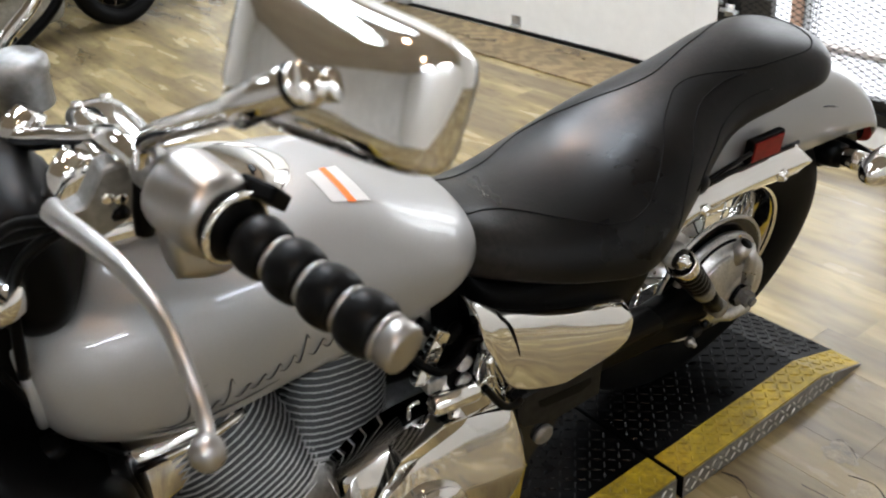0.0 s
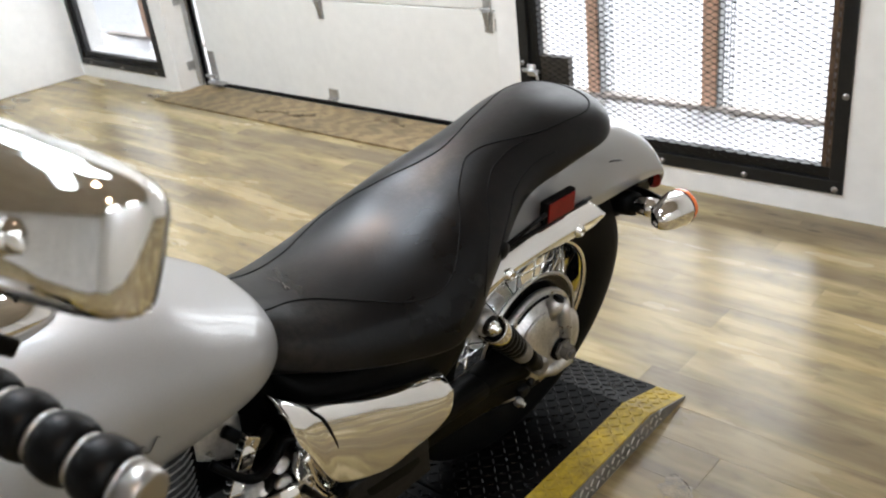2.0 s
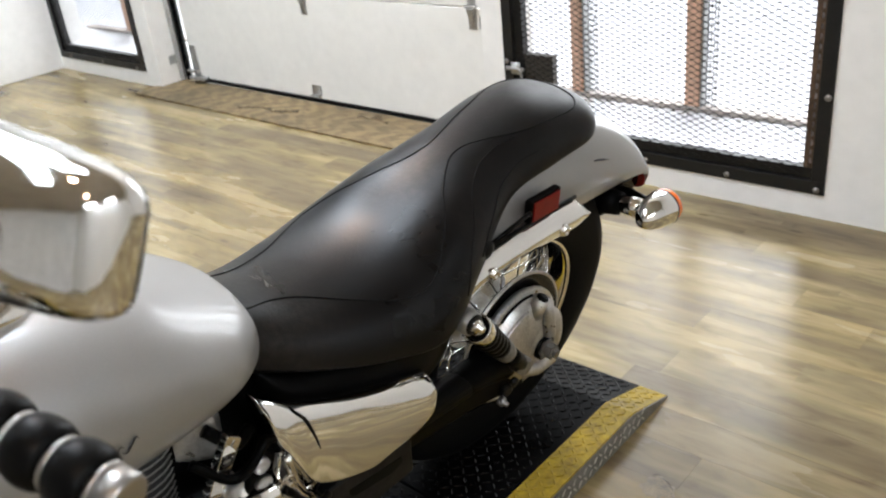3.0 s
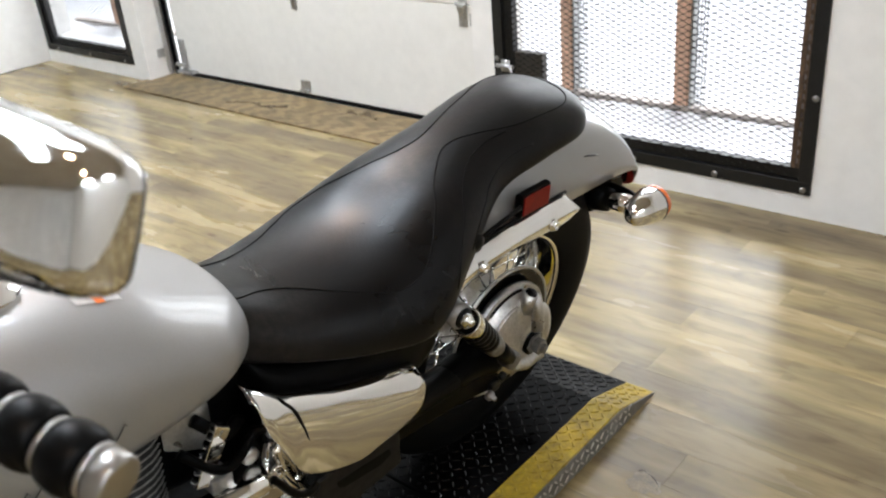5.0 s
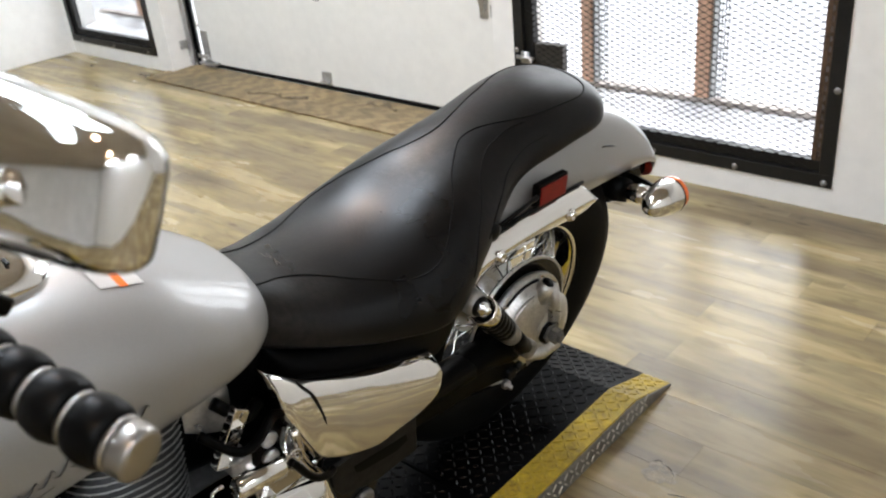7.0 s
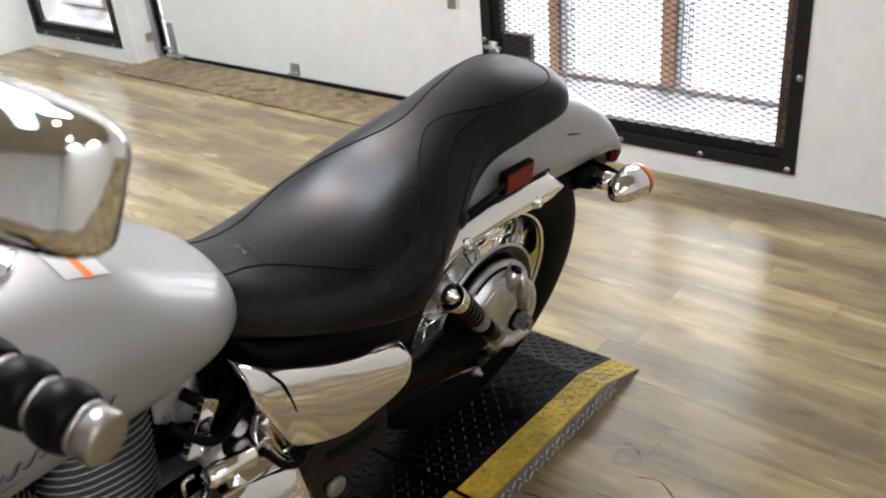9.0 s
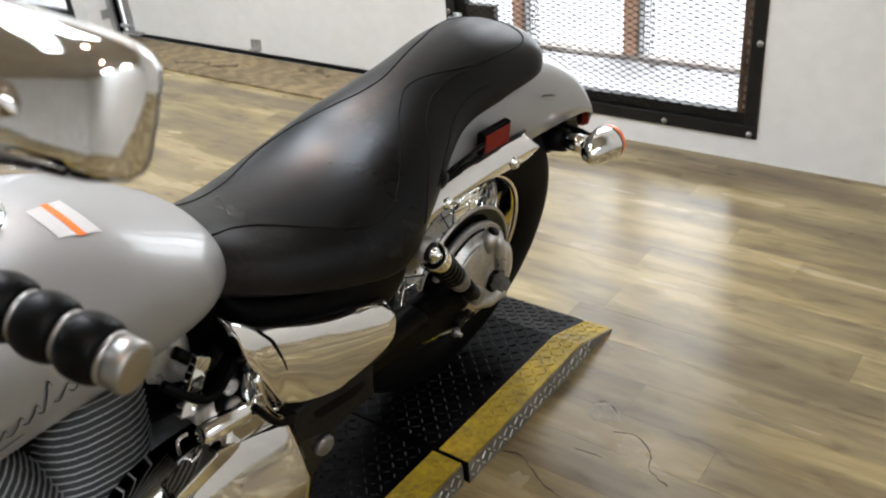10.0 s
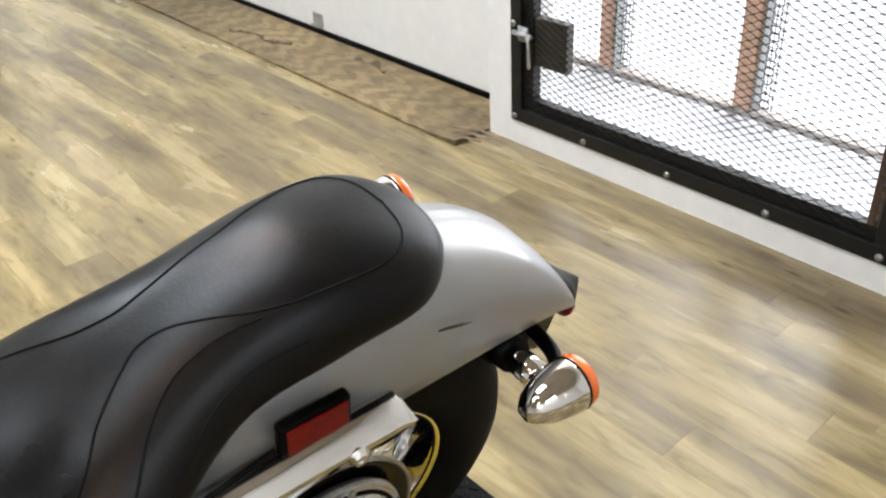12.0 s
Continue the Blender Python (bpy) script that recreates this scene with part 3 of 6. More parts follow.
def grille(name, x0, x1, z0, z1, y, bolts):
    g = new(name)
    f, w = y - 0.006, 0.045
    for nm, a in (("bottom_rail", (x0, z0, x1, z0 + w)), ("top_rail", (x0, z1 - w, x1, z1)), ("side_rail", (x0, z0 + w, x0 + w, z1 - w)), ("side_rail", (x1 - w, z0 + w, x1, z1 - w))):
        part(nm, box_bm(a[0], f, a[1], a[2], y + 0.05, a[3]), STEEL, g, smooth=False, bevel=0.002)
    i = 0.048
    for nm, a in (("leaf_rail", (x0 + i, z0 + i, x1 - i, z0 + i + 0.036)), ("leaf_rail", (x0 + i, z1 - i - 0.036, x1 - i, z1 - i)), ("leaf_stile", (x0 + i, z0 + i + 0.036, x0 + i + 0.038, z1 - i - 0.036)), ("leaf_stile", (x1 - i - 0.03, z0 + i + 0.036, x1 - i, z1 - i - 0.036))):
        if nm == "leaf_stile" and a[0] > x0 + 0.5:
            # slotted stile: two bars joined by short rungs
            bm = box_bm(a[0], y + 0.008, a[1], a[0] + 0.016, y + 0.042, a[3])
            box_bm(a[2] - 0.006, y + 0.008, a[1], a[2], y + 0.042, a[3], bm)
            z = a[1]
            while z < a[3]:
                box_bm(a[0] + 0.0162, y + 0.012, z, a[2] - 0.0062, y + 0.016, z + 0.014, bm)
                z += 0.031
            part(nm, bm, RUSTY, g, "rusty slotted steel stile", smooth=False)
        else:
            part(nm, box_bm(a[0], y + 0.008, a[1], a[2], y + 0.042, a[3]), STEEL, g, smooth=False, bevel=0.002)
    part("mesh", mesh_bm(x0 + 0.05, x1 - 0.07, z0 + 0.055, z1 - 0.05, y + 0.004), STEEL, g, "black expanded metal mesh", smooth=False)
    for bx, bz in bolts:
        part("bolt", bolt_bm((bx, f, bz), 0.009), BOLT_STEEL, g, "worn steel bolt head")
    return g


bx_ = [-1.287, -0.993, -0.68, -0.368, -0.065]
gate = tagged(grille("gate_grille", *GATE, WALL_Y, [(x, 0.099) for x in bx_] + [(-1.29, 0.41), (-1.29, 0.75), (-0.055, 0.41), (-0.055, 0.75)]), "black steel frame gate with expanded metal mesh", "security gate", kind="structure")
# latch: a flat steel box behind the mesh and a bright bolt with a bent handle
part("latch_box", box_bm(-1.215, WALL_Y + 0.012, 0.285, -1.085, WALL_Y + 0.045, 0.44), LOCK_STEEL, gate, "dark steel lock box", smooth=False, bevel=0.003)
bm = tube_bm([(-1.285, WALL_Y - 0.014, 0.385), (-1.205, WALL_Y - 0.014, 0.383)], 0.008, 10)
tube_bm(spline([(-1.222, WALL_Y - 0.018, 0.385), (-1.205, WALL_Y - 0.03, 0.375), (-1.20, WALL_Y - 0.032, 0.34), (-1.20, WALL_Y - 0.03, 0.29)], 5), 0.0055, 8, bm)
box_bm(-1.265, WALL_Y - 0.012, 0.362, -1.225, WALL_Y - 0.006, 0.408, bm)
part("latch_bolt", bm, DIRTY_STEEL, gate, "bright worn steel slide bolt")
win = tagged(grille("window_grille", *WIN, WALL_Y, [(-4.9, 0.1), (-4.5, 0.1), (-4.1, 0.1)]), "black steel framed window grille with metal mesh", "window grille", kind="structure")

def lattice_bm(x0, x1, z0, z1, y):
    """A narrow strip of welded wire: four uprights and short cross wires."""
    bm = bmesh.new()
    for k in range(4):
        x = x0 + (x1 - x0) * k / 3
        box_bm(x - 0.0012, y, z0 + 0.013, x + 0.0012, y + 0.002, z1, bm)
    z = z0 + 0.02
    while z < z1:
        box_bm(x0 - 0.001, y + 0.0025, z, x1 + 0.001, y + 0.0045, z + 0.0022, bm)
        z += 0.02
    return bm


# deep sill and timber posts behind the gate and the window
for nm, x0, x1, posts in (("gate_sill", GATE[0] - 0.1, GATE[1] + 0.12, ((-1.175, 0.05), (-0.672, 0.055))), ("window_sill", WIN[0] - 0.1, WIN[1] + 0.1, ((-4.62, 0.06),))):
    bm = loft_bm([[(x, WALL_Y + T + 0.002, -0.1), (x, WALL_Y + T + 0.002, 0.168), (x, 1.38, 0.20), (x, 1.47, 0.205), (x, 1.47, -0.1)] for x in np.linspace(x0, x1, 12)])
    sill = tagged(part(nm, bm, SILL, smooth=False), "pale weathered concrete sill", "window sill", kind="structure")
    a0, a1 = (GATE if nm == "gate_sill" else WIN)[:2]
    part("inner_sill", loft_bm([[(x, WALL_Y + 0.035, 0.086), (x, WALL_Y + 0.035, 0.138), (x, WALL_Y + 0.045, 0.145), (x, WALL_Y + T + 0.001, 0.167), (x, WALL_Y + T + 0.001, 0.086)] for x in (a0 + 0.003, a1 - 0.003)]), SILL, sill, smooth=False)
    for px, pw in posts:
        fr = tagged(new("window_frame"), "red-brown timber window post with metal edging", "window post", "window posts", "structure")
        part("post", box_bm(px, 1.403, 0.2225, px + pw, 1.455, 2.5), WOOD_POST, fr, smooth=False, bevel=0.003)
        part("metal_edge", box_bm(px + pw + 0.006, 1.405, 0.2225, px + pw + 0.014, 1.45, 2.5), DIRTY_STEEL, fr, smooth=False)
        part("lattice", lattice_bm(px + pw + 0.018, px + pw + 0.056, 0.21, 2.4, 1.43), STEEL, fr, smooth=False)
    tagged(part("bottom_board", box_bm(x0, 1.40, 0.204, x1, 1.452, 0.222), SILL_WOOD, smooth=False, bevel=0.003), "grey weathered board under the timber posts", "window board", kind="structure")
    bm = bmesh.new()
    for k in range(34):
        cx_, cy_ = random.uniform(x0 + 0.15, x1 - 0.15), random.uniform(1.345, 1.395)
        r = random.uniform(0.004, 0.012)
        loft_bm([[(cx_ + r * s * 2.2 * math.cos(a) * random.uniform(0.7, 1.2), cy_ + r * s * math.sin(a), 0.200 + h + (0.9 * (cy_ - 1.38) if cy_ < 1.38 else 0.05 * (cy_ - 1.38))) for a in (2 * math.pi * q / 8 for q in range(8))] for s, h in ((1, 0), (0.7, 0.002), (0.2, 0.003))], bm=bm)
    tagged(part("debris", bm, DEBRIS, smooth=True), "grey leaf litter and grit along the sill", "debris", kind="stuff")

# black framed panel in the nook
pn = tagged(new("panel_frame"), "black framed panel standing against the nook wall", "panel")
part("frame", box_bm(NOOK_X + 0.002, -0.5, 0.0, NOOK_X + 0.05, 0.42, 1.6), STEEL, pn, smooth=False, bevel=0.004)
part("pane", box_bm(NOOK_X + 0.05, -0.44, 0.30, NOOK_X + 0.056, 0.36, 1.54), BLACK, pn, smooth=False)
pn.location = (0, 0, 0)

# ---------------------------------------------------------------- the ramp
RH = 0.055
ramp = tagged(new("ramp"), "black tread plate ramp end with a yellow edge", "ramp", "ramp sections")
platform = tagged(new("ramp"), "black tread plate platform section with a yellow edge", "ramp", "ramp sections")


def wedge(x0, x1, ya, yb, slope):
    prof = [(ya, 0), (ya, RH), (-0.16, RH), (yb, 0.005), (yb, 0)] if slope else [(ya, 0), (ya, RH), (yb, RH), (yb, 0)]
    return loft_bm([[(x, y, z) for y, z in prof] for x in (x0, x1)])


def top_z(y):
    return RH if y < -0.16 else RH + (0.005 - RH) * (y + 0.16) / 0.16


def treads(x0, x1, y0, y1, pitch=0.0205, side=False):
    """Raised lozenges that lie crosswise by turns; side: on the upright face at x0, seen from +x."""
    bm = bmesh.new()
    n1, n2 = int((x1 - x0) / pitch), int((y1 - y0) / pitch)
    for i in range(n1 + 1):
        for j in range(n2 + 1):
            a, b = x0 + (i + 0.5) * pitch, y0 + (j + 0.5) * pitch
            if a > x1 - 0.004 or b > y1 - 0.004:
                continue
            t = math.pi / 4 if (i + j) % 2 else -math.pi / 4
            u, w = Vector((math.cos(t), math.sin(t))) * 0.0100, Vector((-math.sin(t), math.cos(t))) * 0.0027
            pts = [u, w + u * 0.3, w - u * 0.3, -u, -w - u * 0.3, -w + u * 0.3]
            if side:
                vs = [bm.verts.new((rx_side, b + q[1], a + q[0])) for q in pts] + [bm.verts.new((rx_side + 0.0022, b + q[1] * 0.7, a + q[0] * 0.7)) for q in (pts[0], pts[3])]
            else:
                vs = [bm.verts.new((a + q[0], b + q[1], top_z(b + q[1]))) for q in pts] + [bm.verts.new((a + q[0] * 0.7, b + q[1] * 0.7, top_z(b + q[1] * 0.7) + 0.0022)) for q in (pts[0], pts[3])]
            for f in ((0, 1, 6), (1, 2, 7, 6), (2, 3, 7), (3, 4, 7), (4, 5, 6, 7), (5, 0, 6)):
                bm.faces.new([vs[k] for k in f])
    bmesh.ops.recalc_face_normals(bm, faces=bm.faces)
    return bm


for obj, ya, yb, dx, slope in ((ramp, -0.622, 0.0, 0.0, True), (platform, -2.9, -0.633, -0.008, False)):
    part("black_deck", wedge(-0.62 + dx, -0.076 + dx, ya, yb, slope), RAMP_DECK, obj, smooth=False)
    part("yellow_edge", wedge(-0.075 + dx, dx - 0.003, ya, yb, slope), RAMP_YELLOW, obj, "scuffed yellow painted edge", smooth=False)
    if slope:
        # black strip puts the joint's shade on the ramp's end face
        part("joint_shade", box_bm(-0.618, ya - 0.003, 0.0, -0.001, ya - 0.0002, RH - 0.0015), BLACK, obj, "black strip painting the shade inside the joint", smooth=False)
    sp = wedge(dx - 0.0025, dx - 0.0005, ya, yb, slope)
    bmesh.ops.scale(sp, vec=(1, 1, 0.93), verts=sp.verts)
    part("side_plate", sp, DULL_ALU, obj, "bare steel tread plate side", smooth=False)
    lo = max(ya, -1.5)
    tagged(part("tread", treads(-0.62 + dx, -0.078 + dx, lo, yb), RAMP_BLACK, obj, smooth=False), kind="stuff")
    tagged(part("tread", treads(-0.074 + dx, dx - 0.002, lo, yb), RAMP_YELLOW, obj, smooth=False), kind="stuff")
    rx_side = dx - 0.0006
    tagged(part("tread", treads(0.004, RH - 0.006, lo, min(yb, -0.10), 0.0205, True), RAMP_STEEL, obj, smooth=False), kind="stuff")

# ---------------------------------------------------------------- the motorcycle
BIKE = pose(-0.225, -0.400, RH, 0, 10, -3)
bike = new("motorcycle")
bike.matrix_basis = BIKE
tagged(bike, "silver cruiser motorcycle with black leather seat and chrome trim", "motorcycle")
CX = -0.012


def ring_at(row, n):
    y, w, zt, zb, pu, pl, m = row
    zm = zb + (zt - zb) * m
    ring = []
    for k in range(n):
        a = 2 * math.pi * k / n
        ring.append(on_ring(row, a))
    return ring


def on_ring(row, a):
    y, w, zt, zb, pu, pl, m = row
    zm = zb + (zt - zb) * m
    c, s = math.cos(a), math.sin(a)
    p = pu if s >= 0 else pl
    x = w * math.copysign(abs(c) ** (2 / p), c)
    z = zm + ((zt - zm) if s >= 0 else (zm - zb)) * math.copysign(abs(s) ** (2 / p), s)
    return Vector((x + CX * 0.5, y, z))


def body_loft(rows, steps=6, n=40):
    """Rows of (y, half width, top, bottom, power of the upper half, power of the lower half, height of the widest line 0..1)."""
    return loft_bm([ring_at(r, n) for r in smooth_rows(rows, steps)])


def on_body(rows, y, deg, lift=0.0):
    """A place on the skin of such a body, and its outward normal."""
    fine = np.array(smooth_rows(rows, 24))

    def row(v):
        return [float(np.interp(v, fine[:, 0], fine[:, k])) for k in range(7)]
    y = min(max(y, fine[0, 0] + 0.003), fine[-1, 0] - 0.003)
    a = radians(deg)
    p = on_ring(row(y), a)
    nrm = (on_ring(row(y), a + 0.03) - on_ring(row(y), a - 0.03)).cross(on_ring(row(y + 0.003), a) - on_ring(row(y - 0.003), a)).normalized()
    if nrm.dot(p - Vector((CX, p.y, (row(y)[2] + row(y)[3]) / 2))) < 0:
        nrm = -nrm
    return p + nrm * lift, nrm


def skin_strip(rows, path, half, lift, steps=8):
    """A narrow raised bead along a path of (y, degrees) on a body."""
    pts = [Vector((p[0], p[1] / 300, 0)) for p in path]
    places = [on_body(rows, q.x, q.y * 300, lift)[0] for q in spline(pts, steps)]
    return tube_bm(places, half, 6)


def skin_patch(rows, corners, nu, nv, lift):
    """A thin patch that lies on a body; corners are four (y, degrees)."""
    bm = bmesh.new()
    g = []
    for i in range(nu + 1):
        col = []
        for j in range(nv + 1):
            u, v = i / nu, j / nv
            q = [(1 - u) * ((1 - v) * corners[0][k] + v * corners[3][k]) + u * ((1 - v) * corners[1][k] + v * corners[2][k]) for k in (0, 1)]
            col.append(bm.verts.new(on_body(rows, q[0], q[1], lift)[0]))
        g.append(col)
    for i in range(nu):
        for j in range(nv):
            bm.faces.new((g[i][j], g[i + 1][j], g[i + 1][j + 1], g[i][j + 1]))
    bmesh.ops.recalc_face_normals(bm, faces=bm.faces)
    return bm


# fuel tank with its console, sticker and flowing side mark
TANK = [(-1.224, 0.02, 0.735, 0.70, 2, 2, 0.5), (-1.215, 0.088, 0.795, 0.672, 2, 2, 0.5), (-1.182, 0.143, 0.832, 0.630, 2.2, 2.1, 0.45), (-1.075, 0.177, 0.853, 0.610, 2.3, 2.4, 0.42),
        (-0.93, 0.183, 0.858, 0.628, 2.3, 2.5, 0.4), (-0.80, 0.180, 0.835, 0.642, 2.3, 2.5, 0.4), (-0.72, 0.166, 0.795, 0.652, 2.3, 2.4, 0.42), (-0.667, 0.136, 0.765, 0.660, 2.2, 2.3, 0.45), (-0.634, 0.09, 0.742, 0.672, 2.1, 2.2, 0.45), (-0.622, 0.03, 0.715, 0.69, 2, 2, 0.5)]
tank = part("fuel_tank", body_loft(TANK), SILVER, bike, "silver metallic painted fuel tank")
rim = [on_ring(smooth_rows(TANK, 24)[33], a) for a in (2 * math.pi * k / 48 for k in range(48))]
c0 = Vector((CX, -1.199, 0.715))
rim = [c0 + (p - c0) * 1.012 for p in rim]
part("front_seam", tube_bm([*rim[34:], *rim[:16]], 0.0075, 8), SILVER, tank)
part("warning_sticker", skin_patch(TANK, [(-0.846, 83), (-0.800, 86), (-0.793, 63), (-0.842, 65)], 4, 6, 0.0009), STICKER, tank, "pale caution sticker with an orange stripe")
part("orange_stripe", skin_patch(TANK, [(-0.826, 84.5), (-0.817, 85), (-0.812, 63), (-0.822, 63.5)], 2, 6, 0.0016), ORANGE_PRINT, tank, "orange printed stripe")
# dark flowing strokes, each laid on the tank's flank
STROKES = [[(-1.118, -16), (-1.09, -15), (-1.05, -12.5), (-1.00, -10), (-0.97, -8.5)], [(-1.108, -11), (-1.092, -12), (-1.078, -8), (-1.074, -2), (-1.066, 4), (-1.050, 6)]]
for k in range(11):
    y0, a0 = -1.058 + 0.0185 * k, -7.0 + 0.85 * k
    hgt = 10.0 if k in (1, 6) else 4.2
    STROKES.append([(y0 - 0.004, a0 + 0.6), (y0 + 0.002, a0 - 0.6), (y0 + 0.010, a0 + hgt * 0.5), (y0 + 0.015, a0 + hgt), (y0 + 0.018, a0 + hgt * 0.7)])
for st_ in STROKES:
    places = spline([on_body(TANK, y, a, 0.0008)[0] for y, a in st_], 5)
    n_ = len(places)
    part("badge_stroke", tube_bm(places, [0.0007 + 0.0019 * math.sin(math.pi * i / (n_ - 1)) for i in range(n_)], 6, flat=0.3), DARK_PRINT, tank)

CON = [(-1.150, 0.012, 0.868, 0.850, 2, 2, 0.4), (-1.14, 0.045, 0.879, 0.84, 2.4, 2, 0.4), (-1.06, 0.066, 0.893, 0.84, 2.8, 2, 0.4), (-0.97, 0.072, 0.889, 0.835, 2.8, 2, 0.45), (-0.90, 0.063, 0.876, 0.83, 2.6, 2, 0.45), (-0.865, 0.03, 0.862, 0.83, 2.2, 2, 0.45), (-0.858, 0.006, 0.852, 0.84, 2, 2, 0.5)]
console = part("console", body_loft(CON), CHROME, tank, "chrome tank console")
part("filler_lock", lathe_bm([(0.011, 0.0), (0.011, 0.006), (0.007, 0.007), (0.003, 0.0065)], 16, axis="z", at=(0.012, -0.955, 0.886)), CHROME, tank)
part("console_slot", box_bm(0.02, -0.915, 0.8785, 0.034, -0.911, 0.880), BLACK, tank, smooth=False)

# seat with piping seams
SEAT = [(-0.706, 0.040, 0.712, 0.690, 2.2, 3, 0.2), (-0.690, 0.078, 0.727, 0.662, 2.2, 3, 0.2), (-0.668, 0.091, 0.732, 0.642, 2.2, 3, 0.2), (-0.645, 0.0975, 0.7275, 0.630, 2.2, 3, 0.2), (-0.559, 0.133, 0.697, 0.602, 2.2, 3, 0.2), (-0.459, 0.168, 0.691, 0.579, 2.2, 3, 0.2), (-0.359, 0.187, 0.709, 0.570, 2.2, 3, 0.2),
        (-0.259, 0.1565, 0.752, 0.629, 2.2, 3, 0.2), (-0.139, 0.112, 0.792, 0.700, 2.2, 3, 0.2), (-0.019, 0.113, 0.820, 0.7225, 2.2, 3, 0.2), (0.081, 0.113, 0.8136, 0.740, 2.2, 3, 0.2), (0.139, 0.068, 0.792, 0.742, 2.1, 2.5, 0.4), (0.160, 0.012, 0.766, 0.752, 2, 2, 0.5)]
seat = part("seat", body_loft(SEAT, 8, 64), LEATHER, bike, "worn black leather two-up seat with stitched seams")
SEAM_SIDE = [(-0.668, 60), (-0.619, 65), (-0.579, 72), (-0.538, 70), (-0.475, 55), (-0.428, 44), (-0.390, 40), (-0.353, 41), (-0.318, 47), (-0.276, 58), (-0.251, 68), (-0.216, 77), (-0.190, 82), (-0.160, 80), (-0.126, 70), (-0.09, 58), (-0.050, 50), (0.010, 46), (0.060, 49), (0.090, 62), (0.099, 86)]
SEAM_FAR = [(-0.668, 108), (-0.615, 114), (-0.546, 117), (-0.484, 121), (-0.440, 127), (-0.378, 133), (-0.330, 129), (-0.300, 121), (-0.265, 113), (-0.230, 106), (-0.190, 103), (-0.156, 106), (-0.105, 113), (-0.060, 116), (-0.020, 122), (0.030, 130), (0.070, 128), (0.092, 112), (0.099, 86)]
SEAM_MID = [(-0.085, 52), (-0.124, 57), (-0.150, 58), (-0.177, 58), (-0.204, 53), (-0.225, 46), (-0.250, 34), (-0.281, 22), (-0.309, 6)]
SEAM_LOW = [(-0.053, 23), (-0.104, 27), (-0.145, 26), (-0.173, 24), (-0.195, 18), (-0.224, 14), (-0.254, 8)]
SCUFFS = [[(-0.562, 100), (-0.558, 98), (-0.560, 96), (-0.556, 94)], [(-0.553, 97), (-0.552, 94), (-0.555, 92)], [(-0.551, 91), (-0.554, 88), (-0.552, 85)], [(-0.556, 88), (-0.558, 85)]]
for path in (SEAM_SIDE, SEAM_FAR, SEAM_LOW, SEAM_MID):
    part("seam", skin_strip(SEAT, path, 0.0014, 0.0002), PIPING, seat)
for path in SCUFFS:
    part("scuff", skin_strip(SEAT, path, 0.0008, 0.0001), SCUFF, seat, "pale scuff mark")
part("seat_base", body_loft([(-0.655, 0.06, 0.69, 0.55, 3, 3, 0.5), (-0.60, 0.125, 0.62, 0.46, 4, 4, 0.5), (-0.42, 0.135, 0.60, 0.42, 4, 4, 0.5), (-0.29, 0.12, 0.60, 0.45, 4, 4, 0.5), (-0.25, 0.08, 0.62, 0.50, 3, 3, 0.5)]), BLACK, bike, "black seat pan and battery box")

# rear fender: a shell over the tyre
FEND = [(-0.275, 0.106, 0.655), (-0.20, 0.114, 0.708), (-0.10, 0.118, 0.742), (0.02, 0.118, 0.755), (0.14, 0.114, 0.744), (0.24, 0.107, 0.710), (0.320, 0.097, 0.655), (0.368, 0.087, 0.598), (0.389, 0.078, 0.560), (0.397, 0.070, 0.528)]
LOW = [0.555, 0.585, 0.605, 0.612, 0.607, 0.596, 0.578, 0.556, 0.540, 0.520]
rings = []
for (y, w, zt), zl in zip(FEND, LOW):
    outer = [Vector((w * math.copysign(abs(math.cos(a)) ** 0.72, math.cos(a)) + CX, y, zl + (zt - zl) * math.sin(a) ** 0.86)) for a in (math.pi * k / 24 for k in range(25))]
    inner = [Vector((p.x * 0.965 + CX * 0.035, p.y - 0.002, zl + (p.z - zl) * 0.965 - 0.0002)) for p in reversed(outer)]
    rings.append(outer + inner)
fr_rows = [np.array([list(p) for p in r]).ravel() for r in rings]
fine = smooth_rows(fr_rows, 5)
fender = part("rear_fender", loft_bm([[tuple(q) for q in r.reshape(-1, 3)] for r in fine]), SILVER, bike, "silver painted rear fender")
bm = tube_bm([(0.1042, 0.103, 0.694), (0.1042, 0.115, 0.692), (0.1045, 0.135, 0.686), (0.1045, 0.152, 0.680)], [0.001, 0.0022, 0.0024, 0.001], 6)
part("fender_mark", bm, DARK_PRINT, fender, "small dark badge")
# tail lamp under the fender's lip
tl = part("tail_lamp", body_loft([(0.385, 0.050, 0.552, 0.500, 2.6, 3, 0.4), (0.410, 0.052, 0.549, 0.490, 2.6, 3, 0.4), (0.440, 0.032, 0.524, 0.488, 2.4, 2.6, 0.4), (0.474, 0.005, 0.497, 0.489, 2, 2, 0.5)]), BLACK, bike, "black tail lamp housing")
part("lens", body_loft([(0.388, 0.064, 0.556, 0.500, 2.6, 3, 0.4), (0.397, 0.064, 0.556, 0.498, 2.6, 3, 0.4), (0.402, 0.060, 0.55, 0.500, 2.6, 3, 0.4)], 2), RED, tl, "red tail lamp lens")


def side(p, s):
    return Vector((CX + s * (p[0] - CX), p[1], p[2]))


